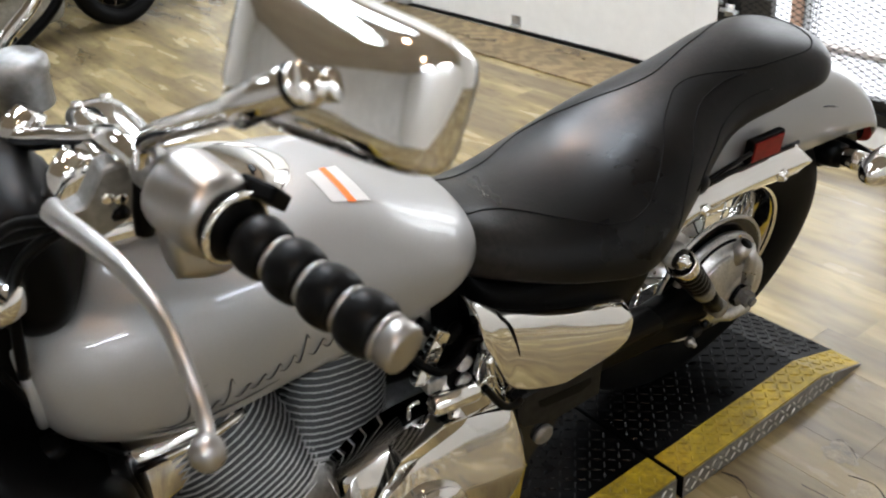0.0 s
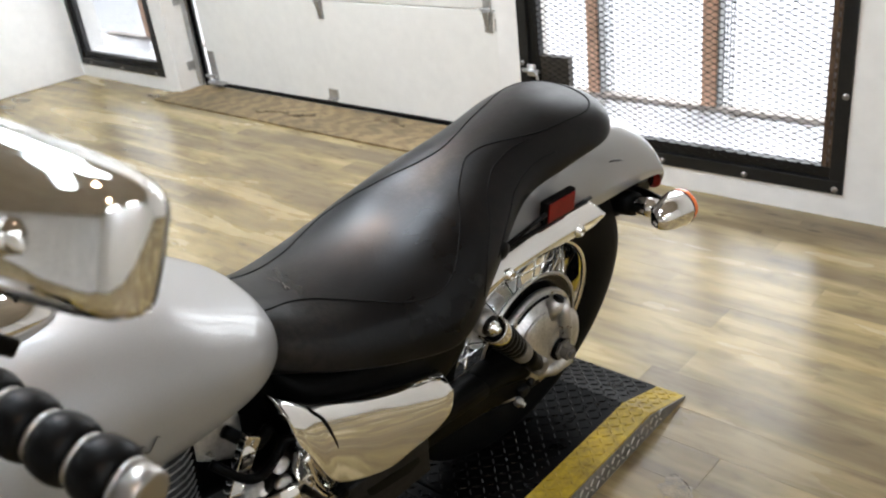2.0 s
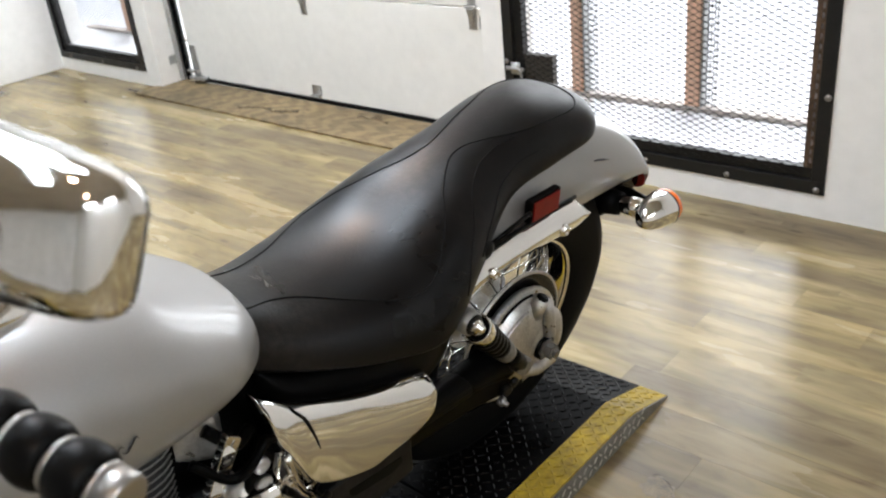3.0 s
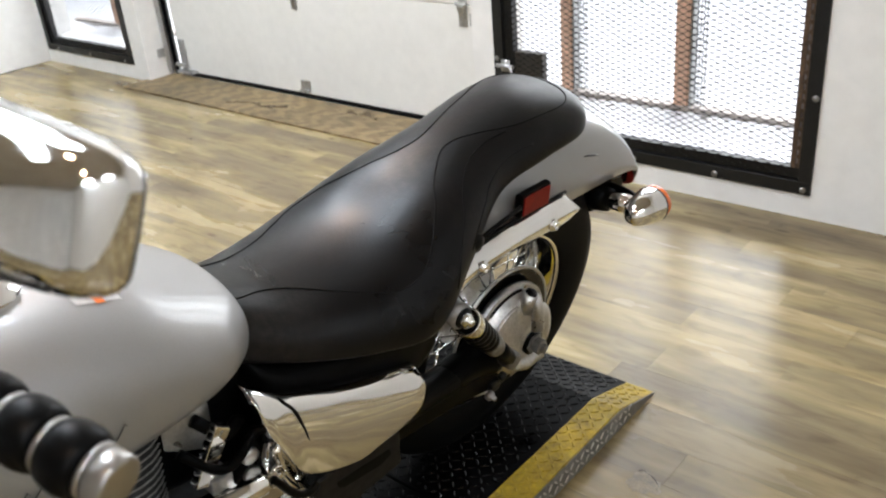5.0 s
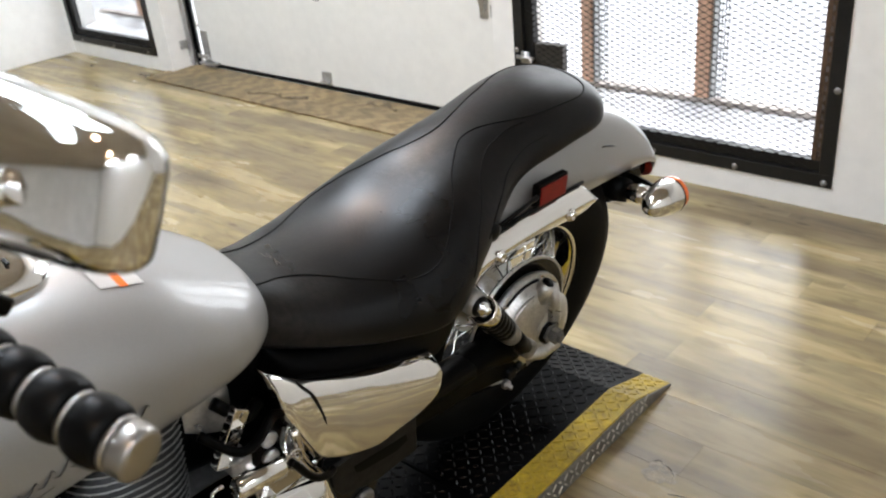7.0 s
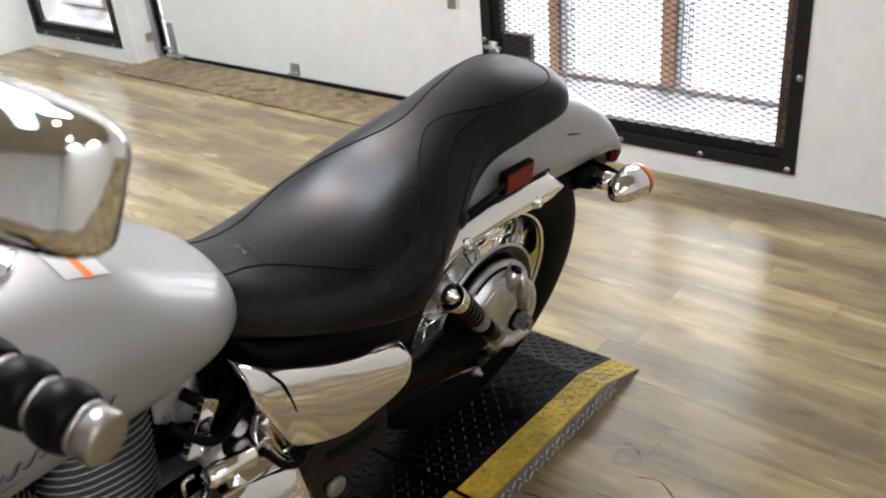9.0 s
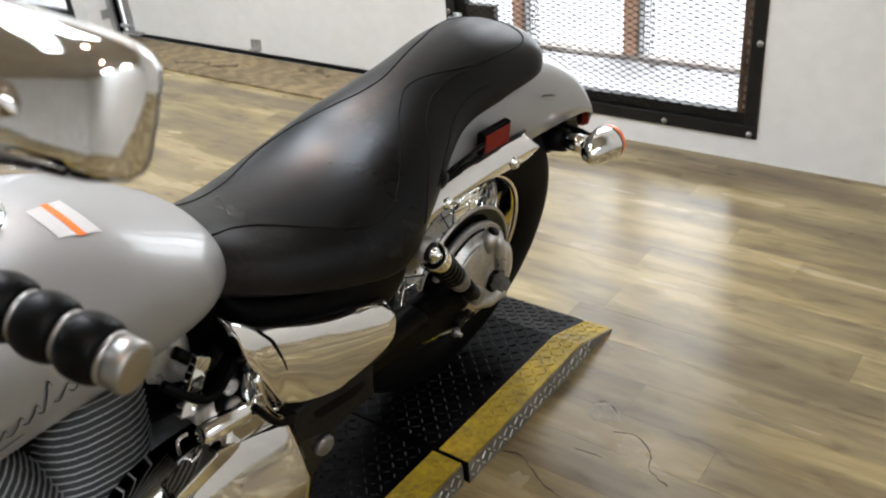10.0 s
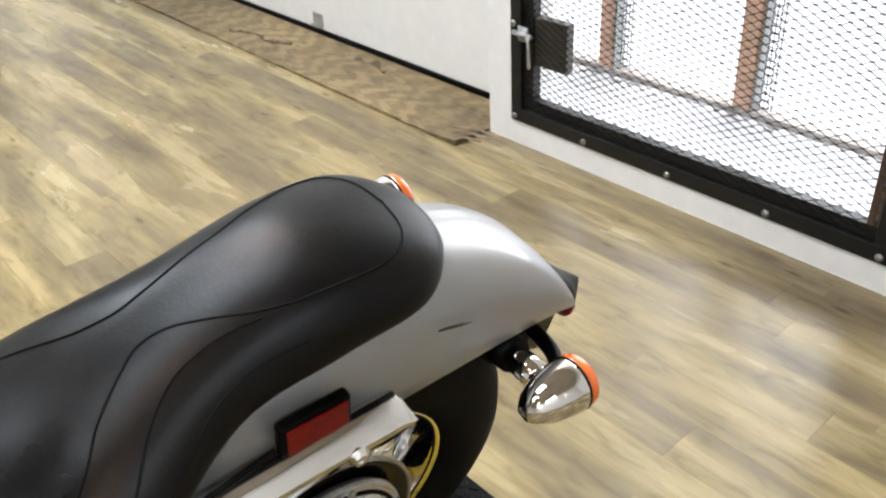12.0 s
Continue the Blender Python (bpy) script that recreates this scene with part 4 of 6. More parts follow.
def turn_signal(s, out=0.0):
    at = side((0.172 + out, 0.241 + out * 0.5, 0.556 + out * 0.58), s)
    body = part("turn_signal", lathe_bm([(0.004, -0.053), (0.012, -0.050), (0.022, -0.038), (0.031, -0.015), (0.0355, 0.008), (0.037, 0.024), (0.037, 0.030), (0.033, 0.031)], 28, axis="y", at=at), CHROME, bike, "chrome bullet turn signal with an orange lens")
    part("lens", lathe_bm([(0.034, 0.030), (0.036, 0.0315), (0.036, 0.042), (0.031, 0.049), (0.018, 0.053), (0.003, 0.054)], 28, axis="y", at=at), ORANGE, body, "orange lens")
    part("bezel", lathe_bm([(0.0371, 0.027), (0.0376, 0.029), (0.0371, 0.031)], 28, axis="y", at=at), BLACK, body)
    part("stalk", tube_bm([side((0.135, 0.252, 0.545), s), side((0.075, 0.262, 0.528), s)], 0.0195, 16), CHROME, body)
    part("stalk_boot", tube_bm([side((0.08, 0.262, 0.53), s), side((0.03, 0.27, 0.515), s)], [0.025, 0.030], 14), RUBBER, body)
    part("signal_arm", tube_bm(spline([side((0.14, 0.285, 0.535), s), side((0.10, 0.31, 0.53), s), side((0.04, 0.32, 0.525), s)], 4), 0.011, 10), BLACK, body)


turn_signal(1)
turn_signal(-1, 0.040)
part("signal_bracket", box_bm(-0.06, 0.25, 0.485, 0.05, 0.33, 0.53), BLACK, bike, smooth=False, bevel=0.01)
part("tail_bracket", loft_bm([[(x, y, z) for y, z in ((0.318, 0.548), (0.386, 0.534), (0.372, 0.488), (0.352, 0.452), (0.318, 0.470))] for x in (-0.062, 0.044)]), GLOSS_BLACK, bike, "dark glossy bracket under the fender's tail", smooth=False, bevel=0.006)


def fender_rail(s):
    rows = [(-0.345, 0.632, 0.545), (-0.30, 0.641, 0.569), (-0.265, 0.646, 0.591), (-0.23, 0.648, 0.604), (-0.17, 0.650, 0.612), (-0.114, 0.652, 0.611), (-0.038, 0.653, 0.607), (0.005, 0.652, 0.605), (0.027, 0.650, 0.607), (0.040, 0.643, 0.613), (0.046, 0.632, 0.622)]
    rg = []
    for y, zt, zb in smooth_rows(rows, 4):
        h = zt - zb
        c = zb + min(0.56 * h, h - 0.018) if h > 0.03 else zb + 0.5 * h
        q = min(1, h / 0.03)
        rg.append([side(p, s) for p in ((0.108, y, zb + 0.002), (0.136, y, zb), (0.141, y, zb + 0.003 * q), (0.147, y, c - 0.003 * q), (0.1465, y, c + 0.0015 * q), (0.120, y, zt - 0.002 * q), (0.116, y, zt), (0.108, y, zt - 0.001))])
    r = part("fender_rail", loft_bm(rg), CHROME, bike, "polished chrome fender rail")
    for y, z in ((-0.222, 0.624), (-0.033, 0.624)):
        p = side((0.1445, y, z), s)
        bm = lathe_bm([(0.0125, 0), (0.0125, 0.003 * s), (0.009, 0.004 * s), (0.0085, 0.009 * s), (0.006, 0.010 * s), (0.005, 0.007 * s)], 12, axis="x", at=p)
        part("bolt", bm, CHROME, r)
    lip = [side((0.120, y, 0.655 + 0.002 * math.sin(3 * y)), s) for y in np.linspace(-0.25, 0.03, 12)]
    part("rubber_lip", tube_bm(lip, 0.004, 6), RUBBER, r)
    part("grab_bolt", lathe_bm([(0.018, 0), (0.016, 0.014 * s), (0.006, 0.018 * s)], 12, axis="x", at=side((0.128, -0.235, 0.672), s)), RUBBER, r)
    part("strap_rod", tube_bm([side((0.138, -0.225, 0.676), s), side((0.134, -0.12, 0.690), s)], 0.004, 8), BLACK, r)


fender_rail(1)
fender_rail(-1)
refl = part("side_reflector", box_bm(0.112, -0.110, 0.658, 0.127, -0.027, 0.702), BLACK, bike, "red side reflector in a black holder", smooth=False, bevel=0.004)
part("lens", box_bm(0.1275, -0.104, 0.662, 0.130, -0.033, 0.698), RED, refl, smooth=False, bevel=0.002)

# rear wheel
def ring_lathe(profile, n, axis, at):
    """A closed profile turned into a ring, open in the middle."""
    rings = []
    for k in range(n):
        a = 2 * math.pi * k / n
        rings.append([Vector((h, r * math.cos(a), r * math.sin(a))) + Vector(at) for r, h in profile])
    return loft_bm(rings, closed=True)


WC = (-0.028, -0.014, 0.3315)
wheel = part("rear_wheel", lathe_bm([(0.028, -0.06), (0.034, -0.058), (0.034, -0.02), (0.026, -0.015), (0.026, 0.02), (0.05, 0.03), (0.05, 0.05), (0.02, 0.052)], 24, axis="x", at=WC), ALU, bike, "spoked rear wheel with a chrome rim")
wheel.matrix_basis = Matrix.Translation(WC) @ Matrix.Rotation(radians(5.6), 4, "Y") @ Matrix.Translation(-Vector(WC))
half = [(0.196, 0.050), (0.213, 0.061), (0.245, 0.0705), (0.280, 0.0715), (0.306, 0.063), (0.323, 0.045), (0.333, 0.022), (0.337, 0.0)]
tyre = ring_lathe([(r, -h) for r, h in half] + [(r, h) for r, h in half[-2::-1]], 96, axis="x", at=WC)
tyre_part = part("tyre", tyre, TYRE, wheel, "black worn tyre")
part("rim", ring_lathe([(0.203, -0.056), (0.207, -0.052), (0.198, -0.048), (0.191, -0.03), (0.180, -0.012), (0.180, 0.012), (0.191, 0.03), (0.198, 0.048), (0.207, 0.052), (0.203, 0.056), (0.192, 0.045), (0.184, 0.028), (0.173, 0.012), (0.173, -0.012), (0.184, -0.028), (0.192, -0.045)], 72, axis="x", at=WC), CHROME, wheel)
for k in range(36):
    a = 2 * math.pi * k / 36
    b = a + (0.55 if k % 2 else -0.55) * (1 if k % 4 < 2 else -1)
    hx = 0.045 if k % 2 else -0.05
    p0 = Vector(WC) + Vector((hx, 0.034 * math.cos(b), 0.034 * math.sin(b)))
    p1 = Vector(WC) + Vector((0.012 if k % 2 else -0.012, 0.176 * math.cos(a), 0.176 * math.sin(a)))
    part("spoke", tube_bm([p0, p1], 0.002, 5), CHROME, wheel)

# final drive case: a dark dish, the cast case before it, and the axle nut
AX, DC = (0.0, 0.004, 0.318), (0.0, -0.028, 0.327)
dish = part("hub_dish", lathe_bm([(0.03, 0.030), (0.120, 0.034), (0.142, 0.046), (0.146, 0.052), (0.140, 0.055), (0.120, 0.046), (0.10, 0.042), (0.03, 0.042)], 56, axis="x", at=DC), GLOSS_BLACK, bike, "dark hub dish")
part("dish_lip", ring_lathe([(0.143 + 0.0035 * math.cos(q), 0.053 + 0.0035 * math.sin(q)) for q in (2 * math.pi * j / 8 for j in range(8))], 56, "x", DC), ALU, dish)
case = part("final_drive", lathe_bm([(0.03, 0.048), (0.112, 0.052), (0.117, 0.060), (0.117, 0.066), (0.108, 0.070), (0.101, 0.073), (0.099, 0.082), (0.092, 0.090), (0.072, 0.098), (0.045, 0.103), (0.004, 0.105)], 56, axis="x", at=DC), ALU, bike, "cast aluminium shaft drive case")
for r_, x_, w_, m_ in ((0.113, 0.067, 0.004, ALU), (0.104, 0.072, 0.0035, BLACK)):
    part("case_ring", ring_lathe([(r_ + w_ * math.cos(q), x_ + w_ * 0.8 * math.sin(q)) for q in (2 * math.pi * j / 8 for j in range(8))], 56, "x", DC), m_, case)
for a0, a1, rr in ((20, 80, 0.092), (95, 150, 0.088)):
    pts = [Vector(DC) + Vector((0.092, rr * math.cos(radians(q)), rr * math.sin(radians(q)))) for q in np.linspace(a0, a1, 9)]
    part("rib", tube_bm(pts, [0.002, 0.004, 0.005, 0.005, 0.005, 0.005, 0.005, 0.004, 0.002], 8), ALU, case)
part("rib", tube_bm([(0.096, 0.012, 0.425), (0.104, 0.018, 0.39), (0.108, 0.014, 0.345)], [0.010, 0.012, 0.016], 10), ALU, case)
part("case_arm", body_loft([(-0.03, 0.014, 0.355, 0.30, 2, 2, 0.5), (0.03, 0.020, 0.385, 0.275, 2, 2, 0.5), (0.06, 0.018, 0.375, 0.27, 2, 2, 0.5), (0.078, 0.004, 0.34, 0.285, 2, 2, 0.5)]), ALU, case).location = (0.098, 0, 0)
for k in range(6):
    a = 2 * math.pi * (k + 0.2) / 6
    part("case_bolt", lathe_bm([(0.0075, 0.064), (0.0075, 0.075), (0.004, 0.076)], 6, axis="x", at=Vector(DC) + Vector((0, 0.108 * math.cos(a), 0.108 * math.sin(a)))), CHROME, case, smooth=False)
part("axle_nut", lathe_bm([(0.023, 0.112), (0.023, 0.118), (0.017, 0.119), (0.017, 0.134), (0.010, 0.135), (0.010, 0.142), (0.003, 0.143)], 6, axis="x", at=AX), DULL_ALU, case, smooth=False)
part("axle_washer", lathe_bm([(0.027, 0.104), (0.027, 0.113), (0.02, 0.114)], 24, axis="x", at=AX), BLACK, case)
part("filler_cap", tube_bm([(0.085, -0.012, 0.395), (0.098, -0.004, 0.436)], [0.018, 0.016], 16), ALU, case)
part("cap_hole", tube_bm([(0.0975, -0.0045, 0.4345), (0.0990, -0.0035, 0.4385)], [0.0125, 0.0120], 14), BLACK, case)
part("bearing_lug", tube_bm([(0.085, -0.055, 0.272), (0.10, 0.0, 0.262), (0.10, 0.050, 0.258)], [0.013, 0.016, 0.013], 12), ALU, case)
part("lower_clamp", box_bm(0.085, -0.112, 0.250, 0.108, -0.084, 0.276), BAR_BLACK, case, smooth=False, bevel=0.005)
part("clamp_bolt", lathe_bm([(0.010, 0.0), (0.010, 0.010), (0.005, 0.012), (0.005, 0.020), (0.002, 0.021)], 8, axis="x", at=(0.106, -0.122, 0.257)), DULL_ALU, case)
part("clamp_bolt", lathe_bm([(0.009, 0.0), (0.009, 0.010), (0.004, 0.012)], 8, axis="x", at=(0.106, -0.088, 0.286)), BAR_BLACK, case)
part("drive_neck", body_loft([(-0.22, 0.030, 0.355, 0.295, 2, 2, 0.5), (-0.15, 0.034, 0.365, 0.29, 2, 2, 0.5), (-0.09, 0.045, 0.38, 0.275, 2, 2, 0.5)]), BLACK, case).location = (0.075, 0, 0)
part("drive_shaft_tube", tube_bm([(0.070, -0.20, 0.325), (0.070, -0.42, 0.335), (0.070, -0.56, 0.345)], [0.031, 0.030, 0.034], 18), BLACK, bike, "black drive shaft tube")
part("swingarm", loft_bm([[(x, y, z) for x, z in ((0.06, c - h), (0.092, c - h), (0.098, c - h + 0.006), (0.098, c + h - 0.006), (0.092, c + h), (0.06, c + h))] for y, c, h in ((-0.56, 0.335, 0.040), (-0.40, 0.325, 0.034), (-0.20, 0.300, 0.030), (-0.08, 0.268, 0.026), (-0.04, 0.258, 0.018))]), BLACK, bike, "black swingarm", smooth=False, bevel=0.003)
part("swingarm", tube_bm([(-0.10, 0.0, 0.315), (-0.10, -0.40, 0.335), (-0.05, -0.56, 0.345)], 0.024, 14), BLACK, bike)
part("brake_drum", lathe_bm([(0.03, -0.10), (0.092, -0.098), (0.095, -0.07), (0.03, -0.068)], 32, axis="x", at=AX), ALU, bike)


def shock(s):
    a, b = side((0.168, -0.306, 0.586), s), side((0.135, -0.088, 0.336), s)
    d = (b - a).normalized()
    sh = part("shock_absorber", tube_bm([a + d * 0.02, a + d * 0.30], 0.012, 14), CHROME, bike, "chrome and black rear shock absorber")
    part("upper_eye", lathe_bm([(0.010, -0.014 * s), (0.020, -0.014 * s), (0.022, 0), (0.020, 0.012 * s), (0.010, 0.013 * s)], 22, axis="x", at=a), DULL_ALU, sh)
    part("eye_bush", lathe_bm([(0.008, 0.0), (0.0175, 0.0), (0.0175, 0.0150 * s), (0.008, 0.0152 * s)], 22, axis="x", at=a), RUBBER, sh)
    part("eye_nut", lathe_bm([(0.0115, 0.010 * s), (0.0115, 0.024 * s), (0.006, 0.026 * s), (0.006, 0.033 * s), (0.002, 0.034 * s)], 8, axis="x", at=a), CHROME, sh)
    part("upper_link", tube_bm([a + d * 0.010, a + d * 0.028, a + d * 0.050], [0.013, 0.011, 0.012], 14), DIRTY_STEEL, sh)
    part("cover_cap", tube_bm([a + d * 0.046, a + d * 0.047, a + d * 0.056], [0.008, 0.018, 0.019], 24), BLACK, sh)
    cup = [(0.0195, 0.048), (0.0235, 0.0395), (0.0250, 0.040), (0.0256, 0.043), (0.0256, 0.067), (0.0248, 0.069), (0.0195, 0.069)]
    u_ = d.orthogonal().normalized()
    v_ = d.cross(u_)
    part("chrome_cover", loft_bm([[a + d * q + (u_ * math.cos(g) + v_ * math.sin(g)) * r for r, q in cup] for g in (2 * math.pi * k / 32 for k in range(32))], closed=True), CHROME, sh)
    boot = [(0.066, 0.021)]
    for k in range(5):
        q = 0.071 + 0.0205 * k
        boot += [(q, 0.0205), (q + 0.005, 0.0250 - 0.0008 * k), (q + 0.013, 0.0250 - 0.0008 * k), (q + 0.018, 0.0205 - 0.0007 * k)]
    part("boot", tube_bm([a + d * q for q, _ in boot], [r for _, r in boot], 24), RUBBER, sh, "ribbed black rubber boot")
    part("spring_seat", tube_bm([a + d * 0.172, a + d * 0.177, a + d * 0.205, a + d * 0.21], [0.017, 0.021, 0.020, 0.016], 20), DULL_ALU, sh)
    part("lower_body", tube_bm([a + d * 0.205, a + d * 0.29], [0.018, 0.016], 16), BLACK, sh)
    part("lower_eye", lathe_bm([(0.008, -0.014 * s), (0.018, -0.014 * s), (0.019, 0), (0.018, 0.014 * s), (0.008, 0.015 * s)], 18, axis="x", at=a + d * 0.30), DULL_ALU, sh)


shock(1)
shock(-1)


# chrome side cover with a soft crease
def side_cover(s):
    rows = [(-0.685, 0.655, 0.632, 0.168), (-0.675, 0.648, 0.580, 0.178), (-0.655, 0.634, 0.505, 0.186), (-0.625, 0.612, 0.440, 0.190), (-0.57, 0.585, 0.438, 0.192), (-0.50, 0.556, 0.442, 0.189), (-0.43, 0.532, 0.443, 0.185), (-0.39, 0.517, 0.453, 0.180), (-0.373, 0.509, 0.470, 0.170)]
    rg = []
    for y, zt, zb, x in smooth_rows(rows, 5):
        h = zt - zb
        k = 0.010 * min(1, h / 0.05)
        f = min(1.0, max(0.0, (-0.505 - y) / 0.11)) * min(1.0, max(0.0, (h - 0.04) / 0.06))
        zc = zb + max(0.30 * h * f, 0.006)
        t_ = 0.006 + 0.024 * f
        rg.append([side(q, s) for q in ((0.12, y, zb + k), (x - t_ - 0.012, y, zb), (x - t_, y, zb + 0.0015), (x - 0.0015, y, zc - 0.0015), (x, y, zc), (x - 0.0004, y, zc + 0.003), (x - 0.004, y, zc + (zt - zc) * 0.35), (x - 0.012, y, zc + (zt - zc) * 0.62), (x - 0.024, y, zc + (zt - zc) * 0.86), (x - 0.034, y, zt), (0.12, y, zt - k))])
    c = part("side_cover", loft_bm(rg), CHROME, bike, "polished chrome side cover")
    part("cover_gap", tube_bm(spline([side(q, s) for q in ((0.150, -0.650, 0.628), (0.159, -0.640, 0.614), (0.166, -0.629, 0.598), (0.172, -0.624, 0.580), (0.177, -0.621, 0.562), (0.182, -0.618, 0.546))], 5), [0.0022, 0.0028] + [0.0036] * 20 + [0.0030, 0.0024, 0.0018, 0.0012], 8, flat=0.5), BLACK, c)
    part("front_tab", tube_bm(spline([side(q, s) for q in ((0.170, -0.665, 0.56), (0.172, -0.655, 0.50), (0.176, -0.632, 0.445), (0.178, -0.620, 0.44))], 5), [0.008] * 16, 8), CHROME, c)


side_cover(1)
side_cover(-1)
bm = loft_bm([[(x, y, z) for y, z in ((-0.63, 0.25), (-0.635, 0.42), (-0.60, 0.44), (-0.43, 0.43), (-0.425, 0.385), (-0.50, 0.345), (-0.515, 0.31), (-0.545, 0.285), (-0.575, 0.25))] for x in (0.145, 0.166)])
plate = part("pivot_plate", bm, GLOSS_BLACK, bike, "black frame plate by the swingarm pivot", smooth=False, bevel=0.006)
part("plate_bar", loft_bm([[(x, y + c * (1 if y < -0.52 else -1), z - c) for y, z in ((-0.617, 0.452), (-0.52, 0.450), (-0.44, 0.440), (-0.434, 0.367), (-0.53, 0.361), (-0.597, 0.383), (-0.612, 0.41))] for x, c in ((0.150, 0.0), (0.178, 0.0), (0.181, 0.003))]), BAR_BLACK, plate, "dark satin bar with a long groove", smooth=False)
part("plate_groove", loft_bm([[(x, y, z) for y, z in ((-0.571, 0.424), (-0.463, 0.414), (-0.460, 0.402), (-0.483, 0.394), (-0.557, 0.404), (-0.568, 0.412))] for x in (0.1795, 0.1820)]), BLACK, plate, smooth=False)
part("pivot_bolt", lathe_bm([(0.019, 0.0), (0.019, 0.006), (0.0165, 0.009), (0.010, 0.0095), (0.004, 0.009)], 24, axis="x", at=(0.166, -0.541, 0.319)), BOLT_STEEL, plate)

# engine: crankcase, two finned cylinders, covers
engine = part("engine", body_loft([(-1.06, 0.09, 0.40, 0.16, 3, 3, 0.5), (-1.03, 0.13, 0.44, 0.12, 4, 4, 0.5), (-0.90, 0.15, 0.46, 0.10, 4, 4, 0.5), (-0.74, 0.15, 0.46, 0.10, 4, 4, 0.5), (-0.60, 0.14, 0.44, 0.12, 4, 4, 0.5), (-0.57, 0.10, 0.40, 0.16, 3, 3, 0.5)]), DULL_ALU, bike, "finned V-twin engine with chrome covers")


def cylinder(base, top, r, n_fins):
    b, t = Vector(base), Vector(top)
    d = (t - b).normalized()
    u = Vector((1, 0, 0))
    w = d.cross(u)
    L_ = (t - b).length

    def ring(s_, rx, ry):
        return [b + d * s_ + u * (rx * math.copysign(abs(math.cos(a)) ** 0.75, math.cos(a))) + w * (ry * math.copysign(abs(math.sin(a)) ** 0.75, math.sin(a))) for a in (2 * math.pi * k / 28 for k in range(28))]
    cyl = part("cylinder", loft_bm([ring(0, r * 0.72, r * 0.72), ring(L_, r * 0.70, r * 0.70)]), BLACK, engine)
    for k in range(n_fins):
        s0 = 0.012 + (L_ - 0.02) * k / n_fins
        rr = r * (1.0 - 0.1 * (k / n_fins) ** 2)
        part("fin", loft_bm([ring(s0, rr * 0.98, rr * 0.98), ring(s0 + 0.0024, rr * 0.98, rr * 0.98)]), FIN_DARK, engine)
        e0 = [ring(s0 + dz, rr * q, rr * q) for dz, q in ((0.0004, 0.974), (0.0006, 1.0), (0.0018, 1.0), (0.0020, 0.974))]
        part("fin_edge", loft_bm(e0, caps=False), FIN, engine)
    return cyl


cylinder((0.025, -0.872, 0.385), (0.025, -0.845, 0.645), 0.094, 20)
cylinder((0.03, -0.965, 0.375), (0.03, -1.065, 0.615), 0.105, 20)
hd = part("front_head_cover", body_loft([(-1.155, 0.06, 0.58, 0.49, 4, 4, 0.5), (-1.14, 0.12, 0.61, 0.48, 5, 5, 0.5), (-1.05, 0.125, 0.62, 0.53, 5, 5, 0.5), (-1.0, 0.11, 0.62, 0.56, 5, 5, 0.5)]), CHROME, engine, "chrome cylinder head cover")
part("head_edge", tube_bm([(0.118, -1.135, 0.592), (0.128, -1.05, 0.603), (0.12, -1.0, 0.61)], 0.006, 8), CHROME, engine)
part("rear_head_cover", body_loft([(-0.78, 0.10, 0.64, 0.56, 5, 5, 0.5), (-0.72, 0.11, 0.635, 0.54, 5, 5, 0.5), (-0.695, 0.06, 0.62, 0.56, 4, 4, 0.5)]), ALU, engine)
part("head_bracket", loft_bm([[(x, y, z) for y, z in ((-0.775, 0.545), (-0.755, 0.535), (-0.715, 0.615), (-0.735, 0.63))] for x in (0.135, 0.15)]), CHROME, engine, smooth=False, bevel=0.003)
part("bracket_block", box_bm(0.125, -0.755, 0.520, 0.155, -0.722, 0.545), ALU, engine, smooth=False, bevel=0.004)

cc = [(-0.905, 0.440, 0.425, 0.20), (-0.89, 0.455, 0.36, 0.215), (-0.83, 0.485, 0.26, 0.228), (-0.76, 0.492, 0.20, 0.235), (-0.69, 0.478, 0.20, 0.238), (-0.64, 0.468, 0.22, 0.236), (-0.622, 0.455, 0.26, 0.228)]
rg = []
for y, zt, zb, x in smooth_rows(cc, 5):
    rg.append([(0.12, y, zb), (x - 0.03, y, zb), (x - 0.006, y, zb + 0.045), (x - 0.001, y, zt - 0.100), (x, y, zt - 0.096), (x - 0.002, y, zt - 0.092), (x - 0.020, y, zt - 0.048), (x - 0.044, y, zt - 0.008), (x - 0.048, y, zt - 0.003), (x - 0.053, y, zt), (0.12, y, zt + 0.001)])
cover = part("crankcase_cover", loft_bm(rg), CHROME, engine, "large polished chrome crankcase cover")
part("cover_dome", lathe_bm([(0.062, 0.0), (0.060, 0.012), (0.050, 0.022), (0.03, 0.028), (0.004, 0.030)], 32, axis="x", at=(0.226, -0.80, 0.37)), CHROME, engine)
part("cover_fairing", loft_bm([[(x, y, z) for y, z in ((-0.875, 0.42), (-0.83, 0.487), (-0.76, 0.512), (-0.72, 0.505), (-0.73, 0.492), (-0.82, 0.472), (-0.862, 0.41))] for x in (0.17, 0.205)]), CHROME, engine, smooth=False, bevel=0.005)
part("breather_box", box_bm(0.12, -0.735, 0.478, 0.19, -0.665, 0.528), CHROME, engine, smooth=False, bevel=0.01)
lockc = part("ignition_lock", tube_bm([(0.197, -0.778, 0.553), (0.197, -0.774, 0.552), (0.197, -0.708, 0.543), (0.197, -0.703, 0.542)], [0.011, 0.0145, 0.0145, 0.011], 20), CHROME, bike, "chrome cylinder with a small ring")
ringpts = [Vector((0.202, -0.689 + 0.014 * math.cos(a), 0.545 + 0.017 * math.sin(a))) for a in (2 * math.pi * k / 24 for k in range(24))]
